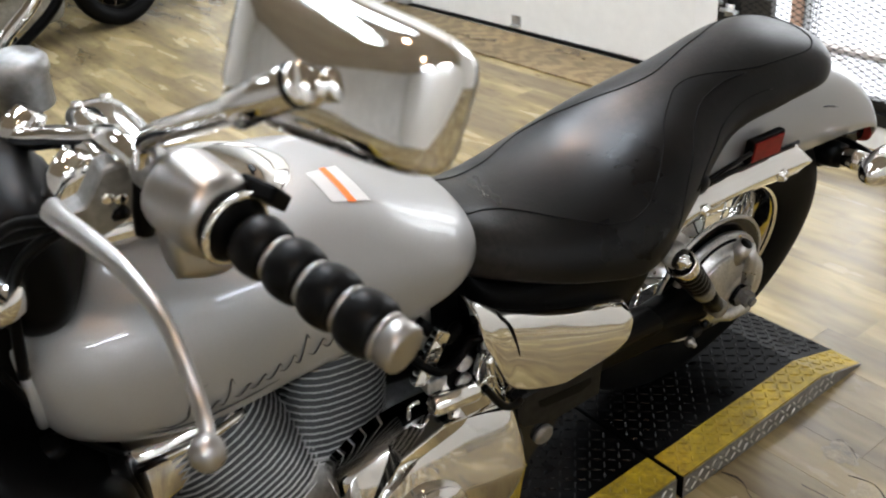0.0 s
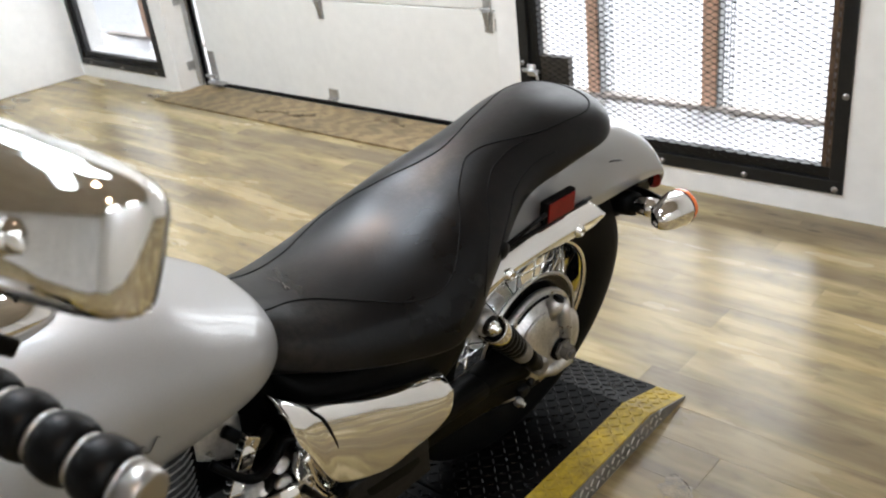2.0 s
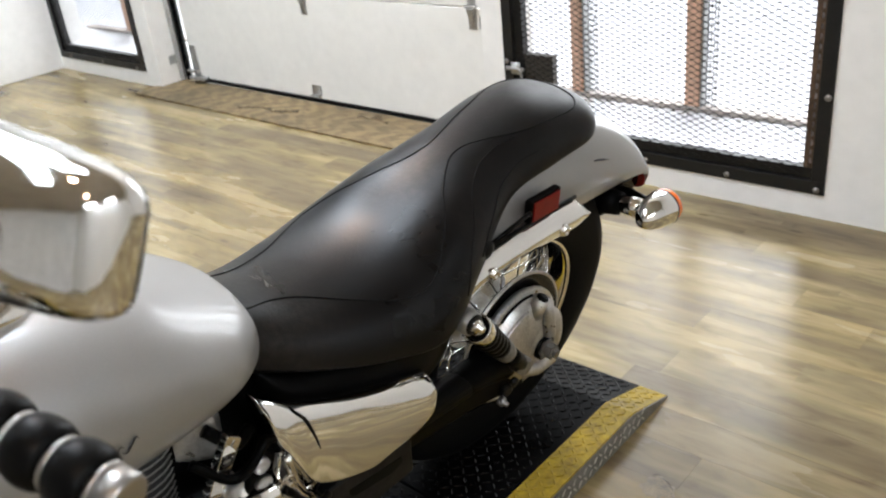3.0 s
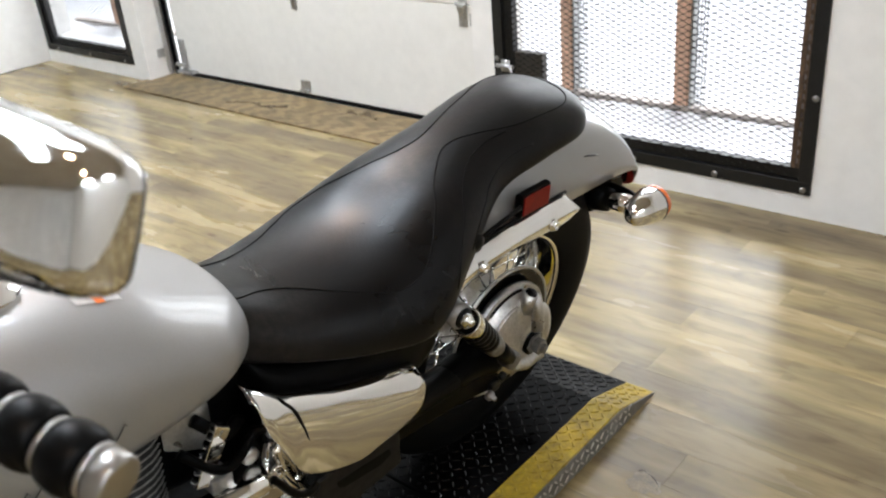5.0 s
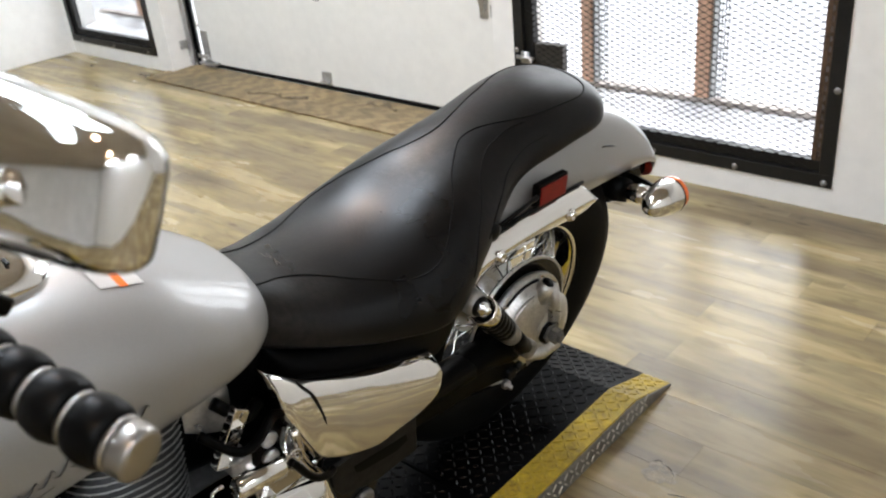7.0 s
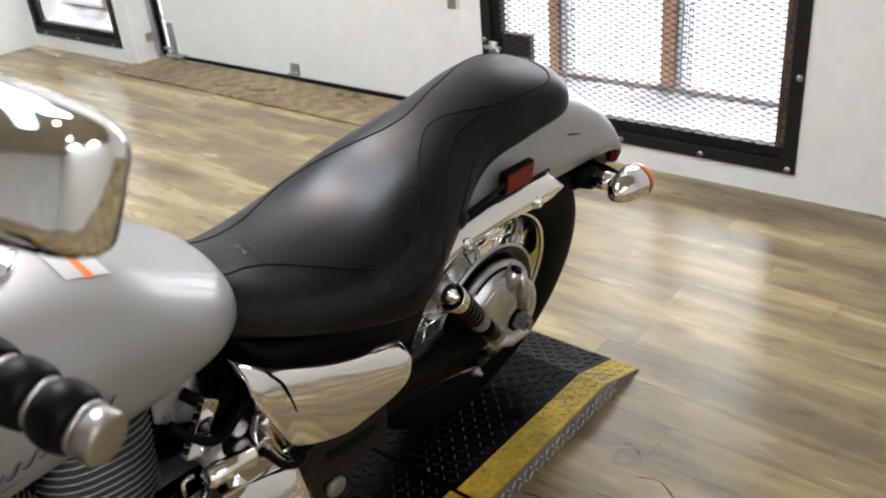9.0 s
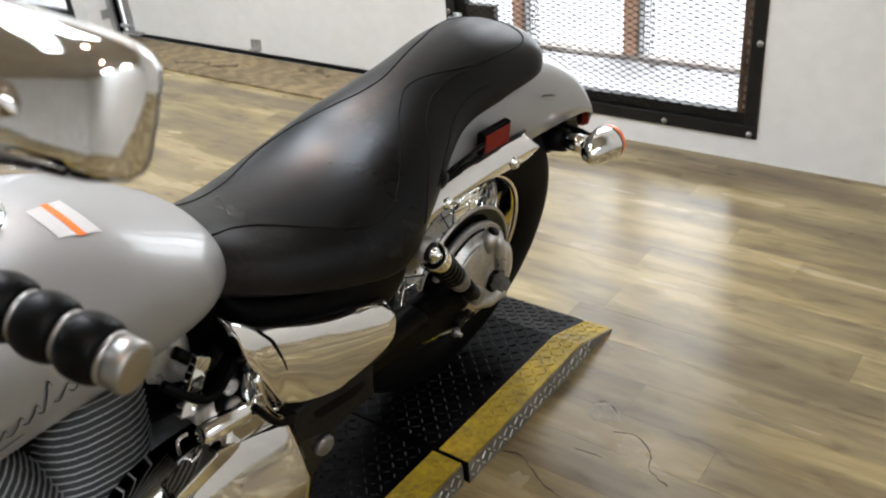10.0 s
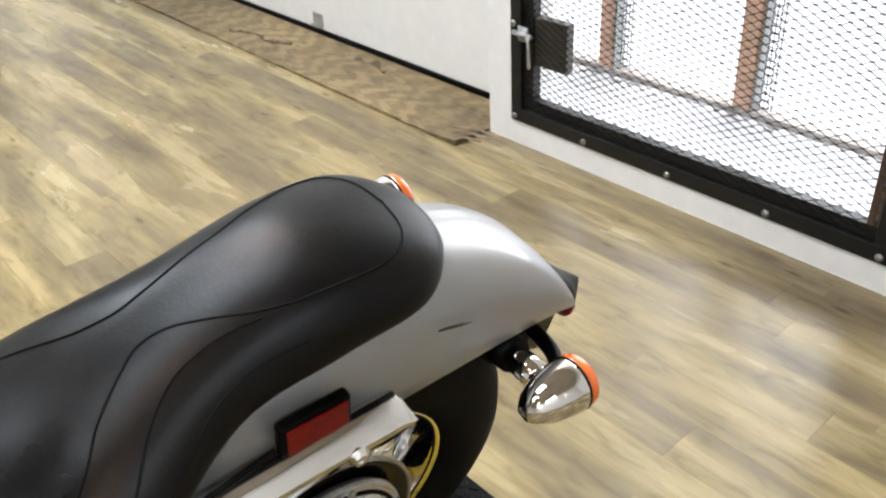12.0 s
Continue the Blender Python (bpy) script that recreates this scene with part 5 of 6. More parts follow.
part("ring", loft_bm([[p + (Vector((0.0014 * math.cos(b), 0, 0)) + (p - Vector((0.202, -0.689, 0.545))).normalized() * 0.0014 * math.sin(b)) for b in (2 * math.pi * j / 6 for j in range(6))] for p in ringpts], closed=True), CHROME, lockc)
part("cable", tube_bm(spline([(0.198, -0.692, 0.540), (0.200, -0.684, 0.528), (0.200, -0.668, 0.500), (0.200, -0.652, 0.480), (0.196, -0.630, 0.466), (0.185, -0.612, 0.455)], 6), 0.006, 10), BLACK, lockc)
part("lug_bolt", lathe_bm([(0.013, 0.0), (0.013, 0.006), (0.009, 0.008), (0.003, 0.008)], 12, axis="x", at=(0.146, -0.691, 0.545)), ALU, bike)
rear = part("rear_plate", loft_bm([[(x, y, z) for y, z in ((-0.664, 0.573), (-0.632, 0.546), (-0.614, 0.432), (-0.622, 0.436), (-0.676, 0.531))] for x in (0.150, 0.160)]), ALU, bike, "satin metal bracket with a bright rim", smooth=False, bevel=0.002)
part("plate_rim", tube_bm([(0.161, -0.664, 0.573), (0.161, -0.676, 0.531), (0.161, -0.622, 0.436)], 0.0035, 8), CHROME, rear)
part("plate_rim", tube_bm([(0.161, -0.664, 0.573), (0.161, -0.632, 0.546), (0.161, -0.614, 0.432)], 0.0030, 8), CHROME, rear)
for k, (y, z) in enumerate(((-0.648, 0.542), (-0.636, 0.478))):
    part("plate_bolt", lathe_bm([(0.007, 0.0), (0.007, 0.005), (0.002, 0.006)], 8, axis="x", at=(0.160, y, z)), BLACK, bike)
part("hook", tube_bm(spline([(0.16, -0.790, 0.500), (0.163, -0.792, 0.527), (0.163, -0.783, 0.532), (0.163, -0.776, 0.53)], 4), 0.003, 8), CHROME, bike)
# black frame tubes and hoses round the engine
for nm, pts, r in (("frame_tube", [(0.10, -1.16, 0.60), (0.13, -1.12, 0.35), (0.14, -1.0, 0.12), (0.14, -0.70, 0.09), (0.13, -0.56, 0.20), (0.12, -0.55, 0.42), (0.10, -0.62, 0.58)], 0.017),
                   ("frame_tube", [(-0.12, -1.16, 0.60), (-0.15, -1.12, 0.35), (-0.16, -1.0, 0.12), (-0.16, -0.70, 0.09), (-0.15, -0.56, 0.20), (-0.14, -0.55, 0.42), (-0.12, -0.62, 0.58)], 0.017),
                   ("backbone", [(0.0, -1.26, 0.70), (0.0, -1.0, 0.62), (0.0, -0.66, 0.60), (0.0, -0.30, 0.60)], 0.03),
                   ("hose", [(0.13, -0.78, 0.60), (0.155, -0.745, 0.565), (0.15, -0.71, 0.555), (0.13, -0.66, 0.57)], 0.007),
                   ("hose", [(0.12, -0.75, 0.63), (0.14, -0.72, 0.60), (0.13, -0.69, 0.60)], 0.009)):
    part(nm, tube_bm(spline(pts, 6), r, 12), BLACK, bike)
part("air_box", body_loft([(-0.98, 0.06, 0.66, 0.55, 4, 4, 0.5), (-0.90, 0.09, 0.66, 0.50, 4, 4, 0.5), (-0.70, 0.10, 0.66, 0.46, 4, 4, 0.5), (-0.63, 0.08, 0.65, 0.46, 4, 4, 0.5)]), BLACK, bike)

rad = part("radiator", body_loft([(-1.285, 0.12, 0.66, 0.16, 6, 6, 0.5), (-1.270, 0.190, 0.72, 0.10, 8, 8, 0.5), (-1.16, 0.195, 0.60, 0.08, 8, 8, 0.5), (-1.14, 0.15, 0.55, 0.12, 6, 6, 0.5)]), BLACK, bike, "black radiator behind the fork")
part("radiator_cap", lathe_bm([(0.018, 0.0), (0.018, 0.012), (0.01, 0.016), (0.002, 0.016)], 16, axis="z", at=(0.10, -1.21, 0.655)), BLACK, rad)
part("neck_cover", body_loft([(-1.27, 0.05, 0.90, 0.60, 3, 3, 0.5), (-1.22, 0.085, 0.92, 0.58, 3, 3, 0.5), (-1.16, 0.07, 0.90, 0.60, 3, 3, 0.5)]), BLACK, bike)
# made-up black body that fills the dark space before the tank
part("dark_filler", body_loft([(-1.225, 0.08, 0.93, 0.82, 3, 3, 0.5), (-1.19, 0.120, 0.962, 0.79, 3, 3, 0.5), (-1.15, 0.124, 0.958, 0.80, 3, 3, 0.5), (-1.115, 0.06, 0.93, 0.83, 3, 3, 0.5)]), BLACK, bike, "plain black filler body before the tank")
# handlebar, left control cluster and mirror
GE, GD = Vector((0.493, -1.006, 1.0218)), Vector((0.9510, 0.2803, -0.1301)).normalized()


def bar_at(s_):
    return GE + GD * s_


bar = part("handlebar", tube_bm(spline([bar_at(0.0), bar_at(-0.15), bar_at(-0.24), bar_at(-0.29), (0.165, -1.088, 1.042), (0.11, -1.068, 1.008), (0.06, -1.070, 0.985), (0.0, -1.100, 0.966), (-0.06, -1.136, 0.950), (-0.12, -1.155, 0.975), (-0.22, -1.17, 1.05), (-0.34, -1.185, 1.055), (-0.50, -1.19, 1.03)], 8), 0.0127, 16), CHROME, bike, "chrome handlebar with banded grips")


def grip(at0, d, parent):
    side_v = d.orthogonal().normalized()

    def seg(s0, s1, prof, m, nm, lab=""):
        return part(nm, tube_bm([at0 + d * (s0 + (s1 - s0) * u) for u, _ in prof], [r for _, r in prof], 20), m, parent, lab)
    n, L0, L1 = 4, -0.144, -0.008
    w = (L1 - L0) / n
    for k in range(n):
        a = L0 + w * k
        seg(a, a + w * 0.87, [(0, 0.0155), (0.03, 0.0200), (0.16, 0.0222), (0.35, 0.0234), (0.5, 0.0237), (0.65, 0.0234), (0.84, 0.0222), (0.97, 0.0200), (1, 0.0155)], RUBBER, "rubber_band", "black rubber grip band")
        seg(a + w * 0.87, a + w, [(0, 0.016), (0.1, 0.0188), (0.9, 0.0188), (1, 0.016)], SATIN, "chrome_band")
    seg(L1, L1 + 0.016, [(0, 0.016), (0.1, 0.0182), (0.84, 0.0184), (0.96, 0.0172), (1, 0.0145)], SATIN, "end_cap", "brushed chrome end cap")


grip(GE, GD, bar)
grip(Vector((-0.50, -1.19, 1.03)), Vector((-0.98, -0.03, -0.15)).normalized(), bar)
hs = part("switch_housing", tube_bm([bar_at(q) for q in (-0.226, -0.223, -0.217, -0.180, -0.170, -0.167)], [0.026, 0.033, 0.035, 0.035, 0.033, 0.024], 28), SATIN, bar, "satin chrome switch housing")
part("housing_lower", body_loft([(-0.03, 0.020, 0.0, -0.045, 3, 3, 0.5), (0.0, 0.030, 0.012, -0.05, 3, 3, 0.5), (0.03, 0.020, 0.0, -0.045, 3, 3, 0.5)]), SATIN, bar).matrix_basis = Matrix.Translation(bar_at(-0.196) - Vector((0, 0, 0.012)))
part("grip_flange", tube_bm([bar_at(q) for q in (-0.166, -0.163, -0.157, -0.153, -0.149)], [0.02, 0.029, 0.029, 0.024, 0.02], 26), BLACK, bar)
part("flange_ring", tube_bm([bar_at(q) for q in (-0.160, -0.159, -0.156, -0.155)], [0.028, 0.0305, 0.0305, 0.028], 26), CHROME, bar)
part("switch_button", box_bm(-0.018, -0.012, -0.006, 0.018, 0.012, 0.008), BLACK, bar, smooth=False, bevel=0.003).matrix_basis = Matrix.Translation(bar_at(-0.180) + Vector((0.012, 0.034, 0.012))) @ Matrix.Rotation(radians(22), 4, "Z") @ Matrix.Rotation(radians(-50), 4, "X")
# clutch perch and lever
PLATE = ((-1.108, 1.050), (-1.090, 1.052), (-1.080, 1.036), (-1.087, 1.002), (-1.112, 0.992), (-1.134, 0.984), (-1.150, 1.004), (-1.146, 1.018), (-1.128, 1.022))
perch = part("clutch_perch", loft_bm([[(x, y, z) for y, z in PLATE] for x in (0.200, 0.226)]), DULL_ALU, bar, "grey clutch lever perch", smooth=False, bevel=0.004)
for y, z in ((-1.110, 1.024), (-1.100, 1.020)):
    part("perch_bolt", lathe_bm([(0.0055, 0.0), (0.0055, 0.002), (0.003, 0.0025)], 12, axis="x", at=(0.226, y, z)), CHROME, bar)
part("mirror_mount", tube_bm([(0.252, -1.086, 1.046), (0.250, -1.090, 1.02), (0.249, -1.093, 0.998)], [0.008, 0.009, 0.008], 12), BLACK, bar)
part("bar_clamp", tube_bm([bar_at(q) for q in (-0.262, -0.256, -0.244, -0.240)], [0.015, 0.0175, 0.0175, 0.015], 18), DULL_ALU, bar)
lev = spline([(0.205, -1.150, 1.016), (0.25, -1.148, 1.030), (0.33, -1.137, 1.045), (0.40, -1.127, 1.036), (0.45, -1.128, 1.002), (0.478, -1.134, 0.993)], 8)
lv = part("clutch_lever", tube_bm(lev, [0.011 - 0.0052 * min(1, i / 24) for i in range(len(lev))], 12, flat=0.7), SATIN, bar, "polished clutch lever")
part("lever_ball", lathe_bm([(0.002, -0.012), (0.008, -0.0095), (0.0115, -0.003), (0.0115, 0.0035), (0.008, 0.0095), (0.002, 0.012)], 16, axis="z", at=(0.485, -1.138, 0.995)), SATIN, bar)
# mirror: stem and a chrome shell
stem = spline([bar_at(-0.250) + Vector((0, -0.004, 0.000)), (0.256, -1.083, 1.060), (0.264, -1.080, 1.084), (0.288, -1.078, 1.103), (0.35, -1.075, 1.139), (0.4395, -1.068, 1.190)], 8)
st = part("mirror_stem", tube_bm(stem, 0.0088, 14), CHROME, bar, "chrome mirror stem")
part("mirror_joint", tube_bm([(0.434, -1.0715, 1.1865), (0.436, -1.070, 1.188), (0.470, -1.047, 1.2115), (0.4712, -1.0462, 1.2123)], [0.0095, 0.0120, 0.0120, 0.0112], 24), CHROME, bar)
part("joint_end", tube_bm([(0.4668, -1.0492, 1.2093), (0.4690, -1.0477, 1.2108)], [0.0125, 0.0125], 24), BLACK, bar)
part("mirror_socket", tube_bm([(0.462, -1.050, 1.205), (0.455, -1.030, 1.199)], [0.010, 0.013], 16), CHROME, bar)
MC = Vector((0.443, -1.011, 1.197))
MU = Vector((0.945, 0.32, -0.02)).normalized()
MN = (Vector((0.30, -0.86, 0.42)) - MU * Vector((0.30, -0.86, 0.42)).dot(MU)).normalized()
MV = MN.cross(MU).normalized()
MV = MV if MV.z > 0 else -MV
outline = []
for k in range(40):
    a = 2 * math.pi * k / 40
    c_, s_ = math.cos(a), math.sin(a)
    e = 2 / 5.0
    u_ = 0.084 * math.copysign(abs(c_) ** e, c_)
    v_ = (0.040 - 0.005 * u_ / 0.086) * math.copysign(abs(s_) ** e, s_) + (0.004 if s_ > 0 else -0.004)
    outline.append((u_, v_))
rg = []
for sc, hgt in ((0.94, -0.012), (0.99, -0.011), (1.0, -0.006), (0.985, 0.002), (0.93, 0.010), (0.80, 0.018), (0.55, 0.025), (0.25, 0.0285), (0.06, 0.0292)):
    rg.append([MC + MU * (u_ * sc) + MV * (v_ * sc) + MN * hgt for u_, v_ in outline])
mir = part("mirror_shell", loft_bm(rg), CHROME, bar, "chrome rear-view mirror shell")
part("mirror_glass", loft_bm([[MC + MU * (u_ * 0.93) + MV * (v_ * 0.93) + MN * h for u_, v_ in outline] for h in (-0.0125, -0.014)]), MIRROR_GLASS, bar)
part("mirror_rim", loft_bm([[MC + MU * (u_ * sc) + MV * (v_ * sc) + MN * h for u_, v_ in outline] for sc, h in ((0.93, -0.0135), (0.955, -0.016), (0.985, -0.0125))], caps=False), CHROME, bar)
# right mirror, smaller in view
rg = []
for sc, hgt in ((0.95, -0.010), (1.0, -0.004), (0.93, 0.010), (0.7, 0.02), (0.3, 0.026), (0.05, 0.027)):
    rg.append([side((MC + MU * (u_ * sc) + MV * (v_ * sc) + MN * hgt), -1) for u_, v_ in outline])
part("mirror_shell", loft_bm(rg), CHROME, bar, "chrome rear-view mirror shell")
far_stem = spline([(-0.17, -1.115, 0.985), (-0.17, -1.10, 1.008), (-0.17, -1.057, 1.047), (-0.20, -1.02, 1.10), (-0.30, -1.03, 1.16), (-0.42, -1.05, 1.175)], 8)
part("mirror_stem", tube_bm(far_stem, 0.0072, 12), CHROME, bar)
# black tube stands in for the far mirror stem's shaded side
part("stem_shade_tube", tube_bm(spline([(-0.155, -1.14, 0.955), (-0.16, -1.105, 0.988), (-0.16, -1.04, 1.040), (-0.19, -1.02, 1.092)], 8), 0.006, 10), BLACK, bar)
# risers, top clamp, instrument and headlamp shell
part("riser", tube_bm([(0.06, -1.15, 0.88), (0.06, -1.11, 0.955), (0.06, -1.095, 0.975)], [0.02, 0.021, 0.017], 16), CHROME, bar)
part("riser", tube_bm([(-0.06, -1.17, 0.88), (-0.06, -1.125, 0.955), (-0.06, -1.11, 0.972)], [0.02, 0.021, 0.017], 16), CHROME, bar)
part("bar_cap", body_loft([(-1.128, 0.03, 0.99, 0.955, 3, 3, 0.5), (-1.112, 0.078, 1.003, 0.95, 3, 3, 0.5), (-1.070, 0.078, 1.003, 0.95, 3, 3, 0.5), (-1.052, 0.03, 0.988, 0.955, 3, 3, 0.5)]), CHROME, bar, "chrome handlebar clamp").location = (0.040, 0.034, -0.018)
for bxx in (-0.05, 0.06):
    for byy in (-1.106, -1.076):
        part("clamp_bolt", lathe_bm([(0.006, 0.0), (0.006, 0.003), (0.002, 0.003)], 10, axis="z", at=(bxx + 0.03, byy + 0.034, 0.984)), CHROME, bar)
part("triple_clamp", body_loft([(-1.30, 0.08, 0.90, 0.86, 4, 4, 0.5), (-1.25, 0.14, 0.905, 0.86, 4, 4, 0.5), (-1.19, 0.14, 0.905, 0.86, 4, 4, 0.5), (-1.15, 0.05, 0.90, 0.86, 4, 4, 0.5)]), CHROME, bike)
part("switch_housing", tube_bm([(-0.25, -1.175, 1.053), (-0.26, -1.176, 1.053), (-0.32, -1.183, 1.055), (-0.33, -1.184, 1.055)], [0.025, 0.034, 0.034, 0.024], 24), SATIN, bar)
for k, pts in enumerate(([(0.215, -1.14, 1.01), (0.16, -1.19, 0.98), (0.12, -1.24, 0.88), (0.10, -1.20, 0.70), (0.09, -1.12, 0.56)], [(0.23, -1.10, 1.01), (0.17, -1.15, 0.97), (0.12, -1.19, 0.90), (0.11, -1.21, 0.78)], [(0.20, -1.13, 1.0), (0.10, -1.21, 0.93), (0.04, -1.22, 0.85)])):
    part("cable", tube_bm(spline(pts, 8), 0.006 if k else 0.005, 8), BLACK, bike)
res = part("brake_reservoir", lathe_bm([(0.02, -0.03), (0.03, -0.026), (0.031, 0.012), (0.034, 0.014), (0.034, 0.024), (0.028, 0.030), (0.004, 0.031)], 24, axis="z", at=(-0.118, -1.105, 0.978)), DULL_ALU, bar, "grey brake fluid reservoir")
part("reservoir_base", tube_bm([(-0.118, -1.105, 0.955), (-0.14, -1.14, 0.975), (-0.17, -1.16, 1.01)], [0.02, 0.02, 0.022], 14), DULL_ALU, bar)
# front end
fork_d = Vector((0, -0.52, -0.85)).normalized()
for s in (1, -1):
    a = side((0.105, -1.22, 0.93), s)
    fk = part("fork_leg", tube_bm([a, a + fork_d * 0.40], 0.0205, 18), CHROME, bike, "chrome front fork leg")
    part("fork_slider", tube_bm([a + fork_d * 0.36, a + fork_d * 0.37, a + fork_d * 0.70, a + fork_d * 0.72], [0.026, 0.029, 0.028, 0.02], 18), ALU, fk)
fc = Vector((CX, -1.645, 0.318))
fw = part("front_wheel", lathe_bm([(0.03, -0.05), (0.036, -0.045), (0.036, 0.045), (0.03, 0.05)], 24, axis="x", at=fc), ALU, bike, "spoked front wheel")
part("tyre", ring_lathe([(0.225, -0.04), (0.25, -0.055), (0.275, -0.060), (0.298, -0.052), (0.312, -0.03), (0.318, 0.0), (0.312, 0.03), (0.298, 0.052), (0.275, 0.060), (0.25, 0.055), (0.225, 0.04)], 60, axis="x", at=fc), TYRE, fw)
part("rim", ring_lathe([(0.228, -0.045), (0.231, -0.04), (0.215, -0.02), (0.208, 0.0), (0.215, 0.02), (0.231, 0.04), (0.228, 0.045), (0.212, 0.022), (0.202, 0.0), (0.212, -0.022)], 60, axis="x", at=fc), CHROME, fw)
for k in range(24):
    a = 2 * math.pi * k / 24
    b = a + (0.5 if k % 2 else -0.5)
    part("spoke", tube_bm([fc + Vector((0.04 if k % 4 < 2 else -0.04, 0.036 * math.cos(b), 0.036 * math.sin(b))), fc + Vector((0, 0.204 * math.cos(a), 0.204 * math.sin(a)))], 0.002, 5), CHROME, fw)
rg = []
for k in range(25):
    a = radians(-15 + 150 * k / 24)
    o = [fc + Vector((0.075 * math.cos(q) , 0, 0)) + Vector((0, math.cos(a), math.sin(a))) * (0.318 + 0.035 * math.sin(q) - 0.02) for q in (math.pi * j / 12 for j in range(13))]
    i_ = [fc + Vector((0.072 * math.cos(q), 0, 0)) + Vector((0, math.cos(a), math.sin(a))) * (0.315 + 0.035 * math.sin(q) - 0.02) for q in (math.pi * j / 12 for j in range(12, -1, -1))]
    rg.append(o + i_)
part("front_fender", loft_bm(rg), SILVER, bike, "silver painted front fender")
hl = part("headlamp", lathe_bm([(0.02, 0.12), (0.055, 0.105), (0.085, 0.06), (0.095, 0.0), (0.098, -0.02), (0.09, -0.03)], 32, axis="y", at=(CX, -1.40, 0.83)), CHROME, bike, "chrome headlamp shell")
part("lens", lathe_bm([(0.088, -0.028), (0.06, -0.036), (0.004, -0.042)], 32, axis="y", at=(CX, -1.40, 0.83)), MIRROR_GLASS, hl)
part("side_stand", tube_bm([(0.13, -0.70, 0.14), (0.20, -0.68, 0.06), (0.235, -0.66, 0.035)], [0.014, 0.012, 0.014], 10), BLACK, bike)
ex = part("exhaust_pipe", tube_bm(spline([(-0.10, -1.05, 0.45), (-0.17, -1.02, 0.30), (-0.19, -0.85, 0.22), (-0.19, -0.50, 0.22), (-0.20, 0.10, 0.25), (-0.20, 0.30, 0.26)], 6), [0.022] * 16 + [0.022 + 0.02 * min(1, k / 5) for k in range(15)], 20), CHROME, bike, "chrome exhaust pipe and silencer")

# ---------------------------------------------------------------- the other motorcycle by the wall
far = tagged(new("motorcycle"), "dark motorcycle parked by the white wall", "motorcycle")
far.matrix_basis = pose(-4.93, -0.02, 0.0, 0, 6, 12)


def far_wheel(y):
    c = (0, y, 0.31)
    w = part("wheel", lathe_bm([(0.03, -0.07), (0.055, -0.065), (0.055, 0.065), (0.03, 0.07)], 20, axis="x", at=c), BLACK, far, "black multi-spoke wheel")
    part("tyre", ring_lathe([(0.215, -0.05), (0.25, -0.068), (0.285, -0.06), (0.305, -0.03), (0.31, 0), (0.305, 0.03), (0.285, 0.06), (0.25, 0.068), (0.215, 0.05)], 48, axis="x", at=c), TYRE, w)
    part("disc", lathe_bm([(0.03, -0.01), (0.12, -0.012), (0.19, -0.004), (0.19, 0.004), (0.12, 0.004), (0.03, 0.006)], 40, axis="x", at=c), BLACK, w)
    part("rim", ring_lathe([(0.216, -0.052), (0.222, -0.045), (0.20, 0), (0.222, 0.045), (0.216, 0.052), (0.205, 0.03), (0.192, 0), (0.205, -0.03)], 48, axis="x", at=c), BLACK, w)
    for k in range(13):
        a = 2 * math.pi * k / 13
        part("spoke", tube_bm([Vector(c) + Vector((0.05, 0.05 * math.cos(a), 0.05 * math.sin(a))), Vector(c) + Vector((0.040, 0.205 * math.cos(a), 0.205 * math.sin(a)))], [0.006, 0.0045], 6), CHROME, w)


far_wheel(0.0)
far_wheel(-1.55)
part("swingarm", tube_bm([(0.10, 0.0, 0.31), (0.10, -0.45, 0.33)], 0.025, 12), BLACK, far)
part("silencer", tube_bm([(0.15, -0.95, 0.36), (0.16, -0.80, 0.40), (0.165, -0.10, 0.445), (0.165, -0.04, 0.448), (0.165, -0.03, 0.449)], [0.025, 0.045, 0.048, 0.046, 0.036], 20), DULL_ALU, far, "dull grey exhaust silencer")
part("engine", body_loft([(-1.15, 0.10, 0.5, 0.2, 4, 4, 0.5), (-0.9, 0.17, 0.6, 0.15, 4, 4, 0.5), (-0.5, 0.17, 0.55, 0.15, 4, 4, 0.5), (-0.4, 0.1, 0.45, 0.2, 4, 4, 0.5)]), DULL_ALU, far, "grey engine block")
part("tank", body_loft([(-1.2, 0.05, 0.85, 0.7, 2.4, 2.4, 0.4), (-1.1, 0.16, 0.92, 0.66, 2.4, 2.4, 0.4), (-0.8, 0.16, 0.88, 0.66, 2.4, 2.4, 0.4), (-0.6, 0.07, 0.78, 0.68, 2.4, 2.4, 0.4)]), BLACK, far)
part("seat", body_loft([(-0.66, 0.07, 0.77, 0.62, 2.4, 3, 0.4), (-0.4, 0.15, 0.72, 0.58, 2.6, 3, 0.5), (0.0, 0.11, 0.82, 0.66, 2.5, 3, 0.5), (0.15, 0.03, 0.76, 0.7, 2, 2, 0.5)]), LEATHER, far)
part("fender", body_loft([(-0.3, 0.08, 0.68, 0.6, 3, 3, 0.5), (0.0, 0.09, 0.72, 0.63, 3, 3, 0.5), (0.28, 0.08, 0.6, 0.52, 3, 3, 0.5), (0.34, 0.03, 0.52, 0.48, 2, 2, 0.5)]), BLACK, far)
for s in (1, -1):
    part("fork_leg", tube_bm([(0.1 * s, -1.2, 0.95), (0.1 * s, -1.55, 0.31)], 0.025, 12), ALU, far)
part("side_stand", tube_bm([(0.10, -0.75, 0.2), (0.14, -0.74, 0.0)], 0.012, 8), BLACK, far)

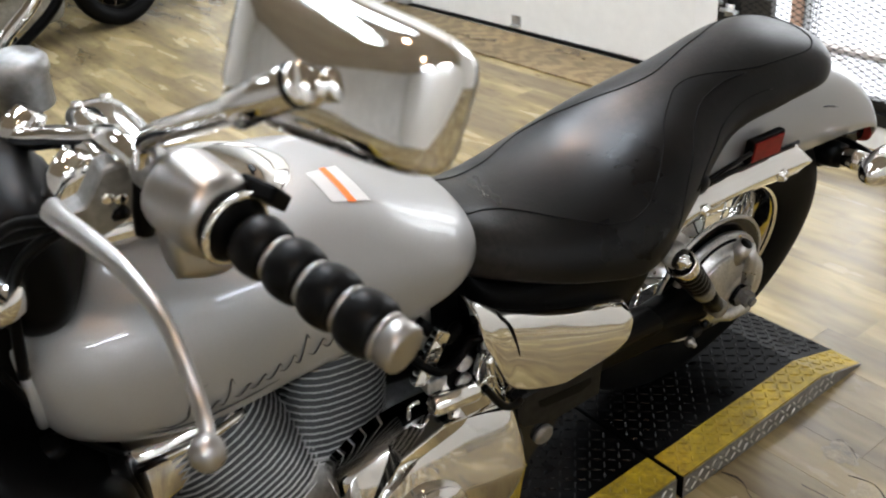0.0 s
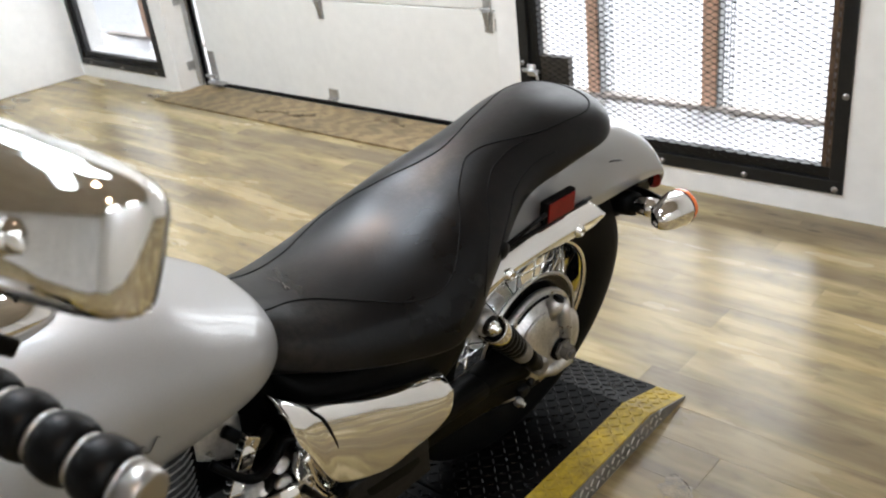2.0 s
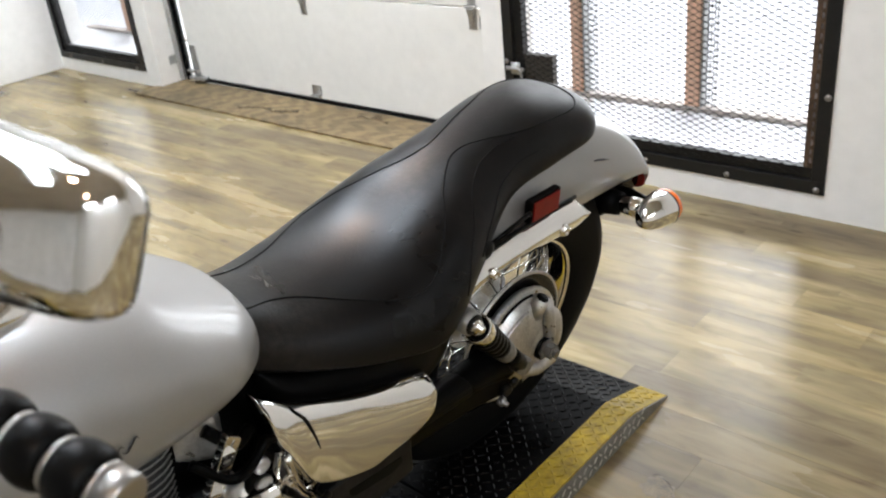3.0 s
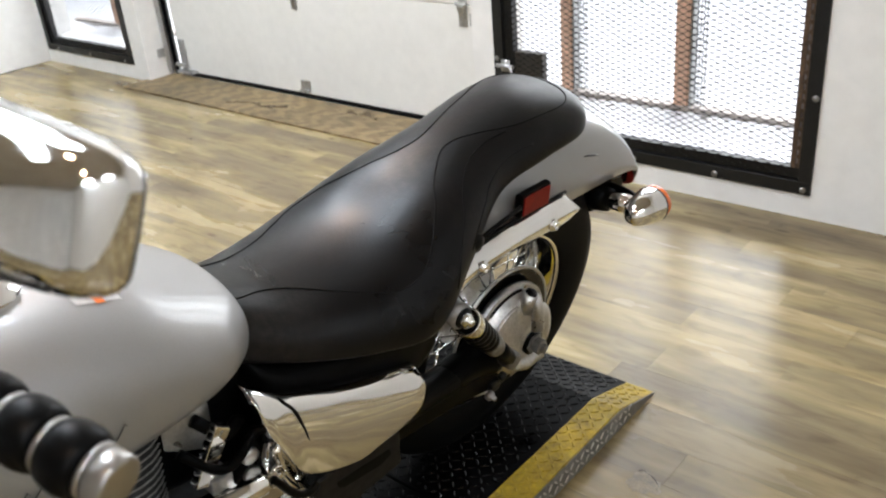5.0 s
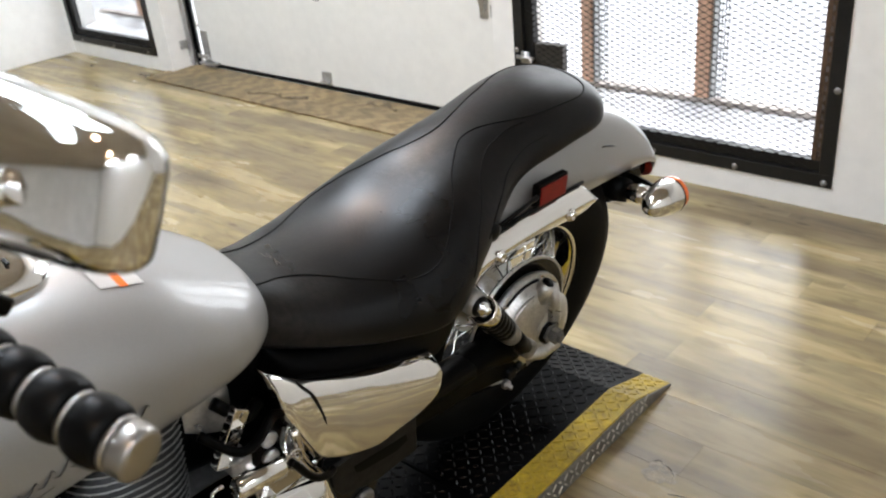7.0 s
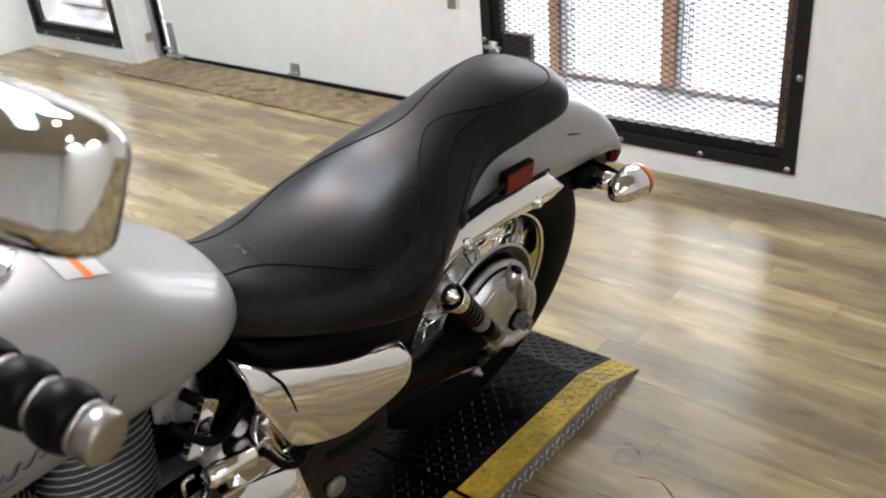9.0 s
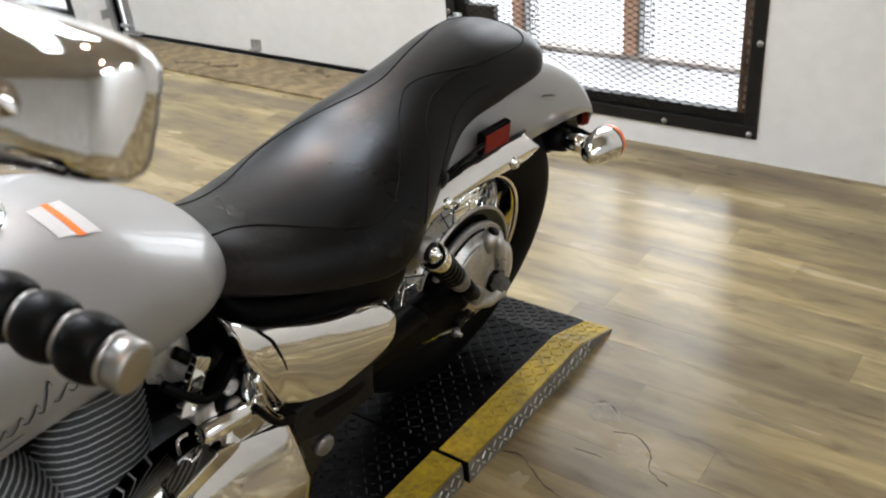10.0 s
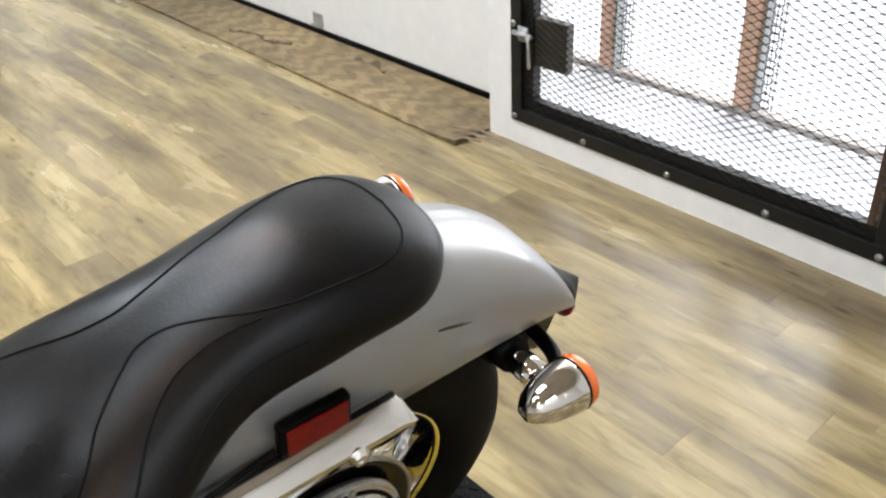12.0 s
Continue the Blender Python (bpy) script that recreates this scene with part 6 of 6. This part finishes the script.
# ---------------------------------------------------------------- floor: damaged spots, then the planks
# damaged spots: cracks with a lifted edge, a dark ring stain and pale bare backing
for pts, wide in (([(0.103, -0.262), (0.112, -0.256), (0.124, -0.260), (0.142, -0.268), (0.156, -0.280), (0.164, -0.298)], 0.0032), ([(0.175, -0.337), (0.199, -0.329), (0.225, -0.326), (0.252, -0.341), (0.276, -0.367), (0.284, -0.396), (0.306, -0.414), (0.338, -0.427)], 0.0030),
                  ([(0.006, -0.510), (0.045, -0.502), (0.085, -0.525), (0.128, -0.551), (0.164, -0.561), (0.206, -0.567), (0.27, -0.60)], 0.0034), ([(0.128, -0.424), (0.160, -0.421), (0.190, -0.419)], 0.0016)):
    path = spline([(x, y, 0.0004) for x, y in pts], 10)
    path = [p + Vector((0.003 * noise.noise(p * 60), 0.003 * noise.noise(p * 60 + Vector((9, 0, 0))), 0)) for p in path]
    tagged(part("crack", tube_bm(path, [0.0004 + wide * abs(noise.noise(p * 25)) for p in path], 5, flat=0.2), CRACK, floor, smooth=False), "dark crack in the floor's surface layer")

for cx_, cy_, ra, rb, rot, mat_, lab in ((0.130, -0.293, 0.034, 0.036, 0.4, RING_STAIN, "rough brown ring stain in the floor covering"), (0.240, -0.374, 0.036, 0.052, 0.65, BARE, "pale peeled patch in the floor covering"), (0.078, -0.570, 0.022, 0.030, 0.2, BARE, "pale peeled patch in the floor covering")):
    bm = bmesh.new()
    rows_ = []
    for s_, h in ((1.0, 0.0001), (0.9, 0.0004), (0.75, 0.0003), (0.4, 0.0003), (0.05, 0.0003)):
        ring = []
        for k in range(48):
            a = 2 * math.pi * k / 48
            q = 0.95 + 0.45 * noise.noise(Vector((math.cos(a) * 1.6 + cx_ * 40, math.sin(a) * 1.6, 3))) + 0.16 * noise.noise(Vector((math.cos(a) * 6, math.sin(a) * 6 + cy_ * 30, 1)))
            u_, v_ = ra * s_ * q * math.cos(a), rb * s_ * q * math.sin(a)
            ring.append((cx_ + u_ * math.cos(rot) - v_ * math.sin(rot), cy_ + u_ * math.sin(rot) + v_ * math.cos(rot), h))
        rows_.append(ring)
    tagged(part("peeled_patch", loft_bm(rows_, caps=False, bm=bm), mat_, floor), lab)

PW, GAP = 0.118, 0.0002


def plank_bm(L_, w, bm=None, x=0.0, y=0.0):
    bm = bm or bmesh.new()
    c = 0.00015
    a = [bm.verts.new((x + sx * L_ / 2, y + sy * w / 2, -0.003)) for sx, sy in ((-1, -1), (1, -1), (1, 1), (-1, 1))]
    m_ = [bm.verts.new((x + sx * L_ / 2, y + sy * w / 2, -0.0008)) for sx, sy in ((-1, -1), (1, -1), (1, 1), (-1, 1))]
    b = [bm.verts.new((x + sx * (L_ / 2 - c), y + sy * (w / 2 - c), 0.0)) for sx, sy in ((-1, -1), (1, -1), (1, 1), (-1, 1))]
    for lo_, hi_ in ((a, m_), (m_, b)):
        for i in range(4):
            bm.faces.new((lo_[i], lo_[(i + 1) % 4], hi_[(i + 1) % 4], hi_[i]))
    bm.faces.new(b)
    return bm


LENGTHS = (0.92, 1.22, 0.61)
plank_meshes = {}
rest_v, rest_f = [], []
rnd = random.Random(5)
row_y = 0.139 - PW * 60
JOINT_AT = {0: -0.066, 1: 0.220, 3: -0.308, 5: 0.168}
near_planks = []
while row_y < WALL_Y + 0.2:
    x = NOOK_X - rnd.uniform(0, 0.9)
    row_k = round((row_y - 0.139) / PW)
    while x < RIGHT_X + 0.15:
        L_ = rnd.choice(LENGTHS)
        joint = JOINT_AT.get(row_k)
        if joint is not None and x < joint - 0.35 and x + L_ > joint - 0.35:
            L_ = joint - x
        if x + L_ > RIGHT_X + 0.19:
            L_ = RIGHT_X + 0.19 - x
        cxp = x + L_ / 2
        if row_y > BACK_Y:
            near_planks.append((cxp, row_y, L_))
        x += L_
    row_y += PW
ranked = sorted(near_planks, key=lambda q: (q[0] + 1.0) ** 2 * 0.12 + (q[1] - 0.35) ** 2)
for k, (cxp, cyp, L_) in enumerate(ranked):
    if k < 290 and L_ in LENGTHS:
        if L_ not in plank_meshes:
            b_ = plank_bm(L_ - GAP, PW - GAP)
            me = bpy.data.meshes.new("plank")
            b_.to_mesh(me)
            b_.free()
            me.materials.append(FLOOR)
            plank_meshes[L_] = me
        ob = new("plank", plank_meshes[L_])
        ob.parent = floor
        ob.location = (cxp, cyp, 0)
    else:
        n0 = len(rest_v)
        hx, hy = (L_ - GAP) / 2, (PW - GAP) / 2
        rest_v += [(cxp - hx, cyp - hy, 0), (cxp + hx, cyp - hy, 0), (cxp + hx, cyp + hy, 0), (cxp - hx, cyp + hy, 0)]
        rest_f.append((n0, n0 + 1, n0 + 2, n0 + 3))
me = bpy.data.meshes.new("plank_field")
me.from_pydata(rest_v, [], rest_f)
me.materials.append(FLOOR)
ob = tagged(new("plank_field", me), kind="stuff")
ob.parent = floor
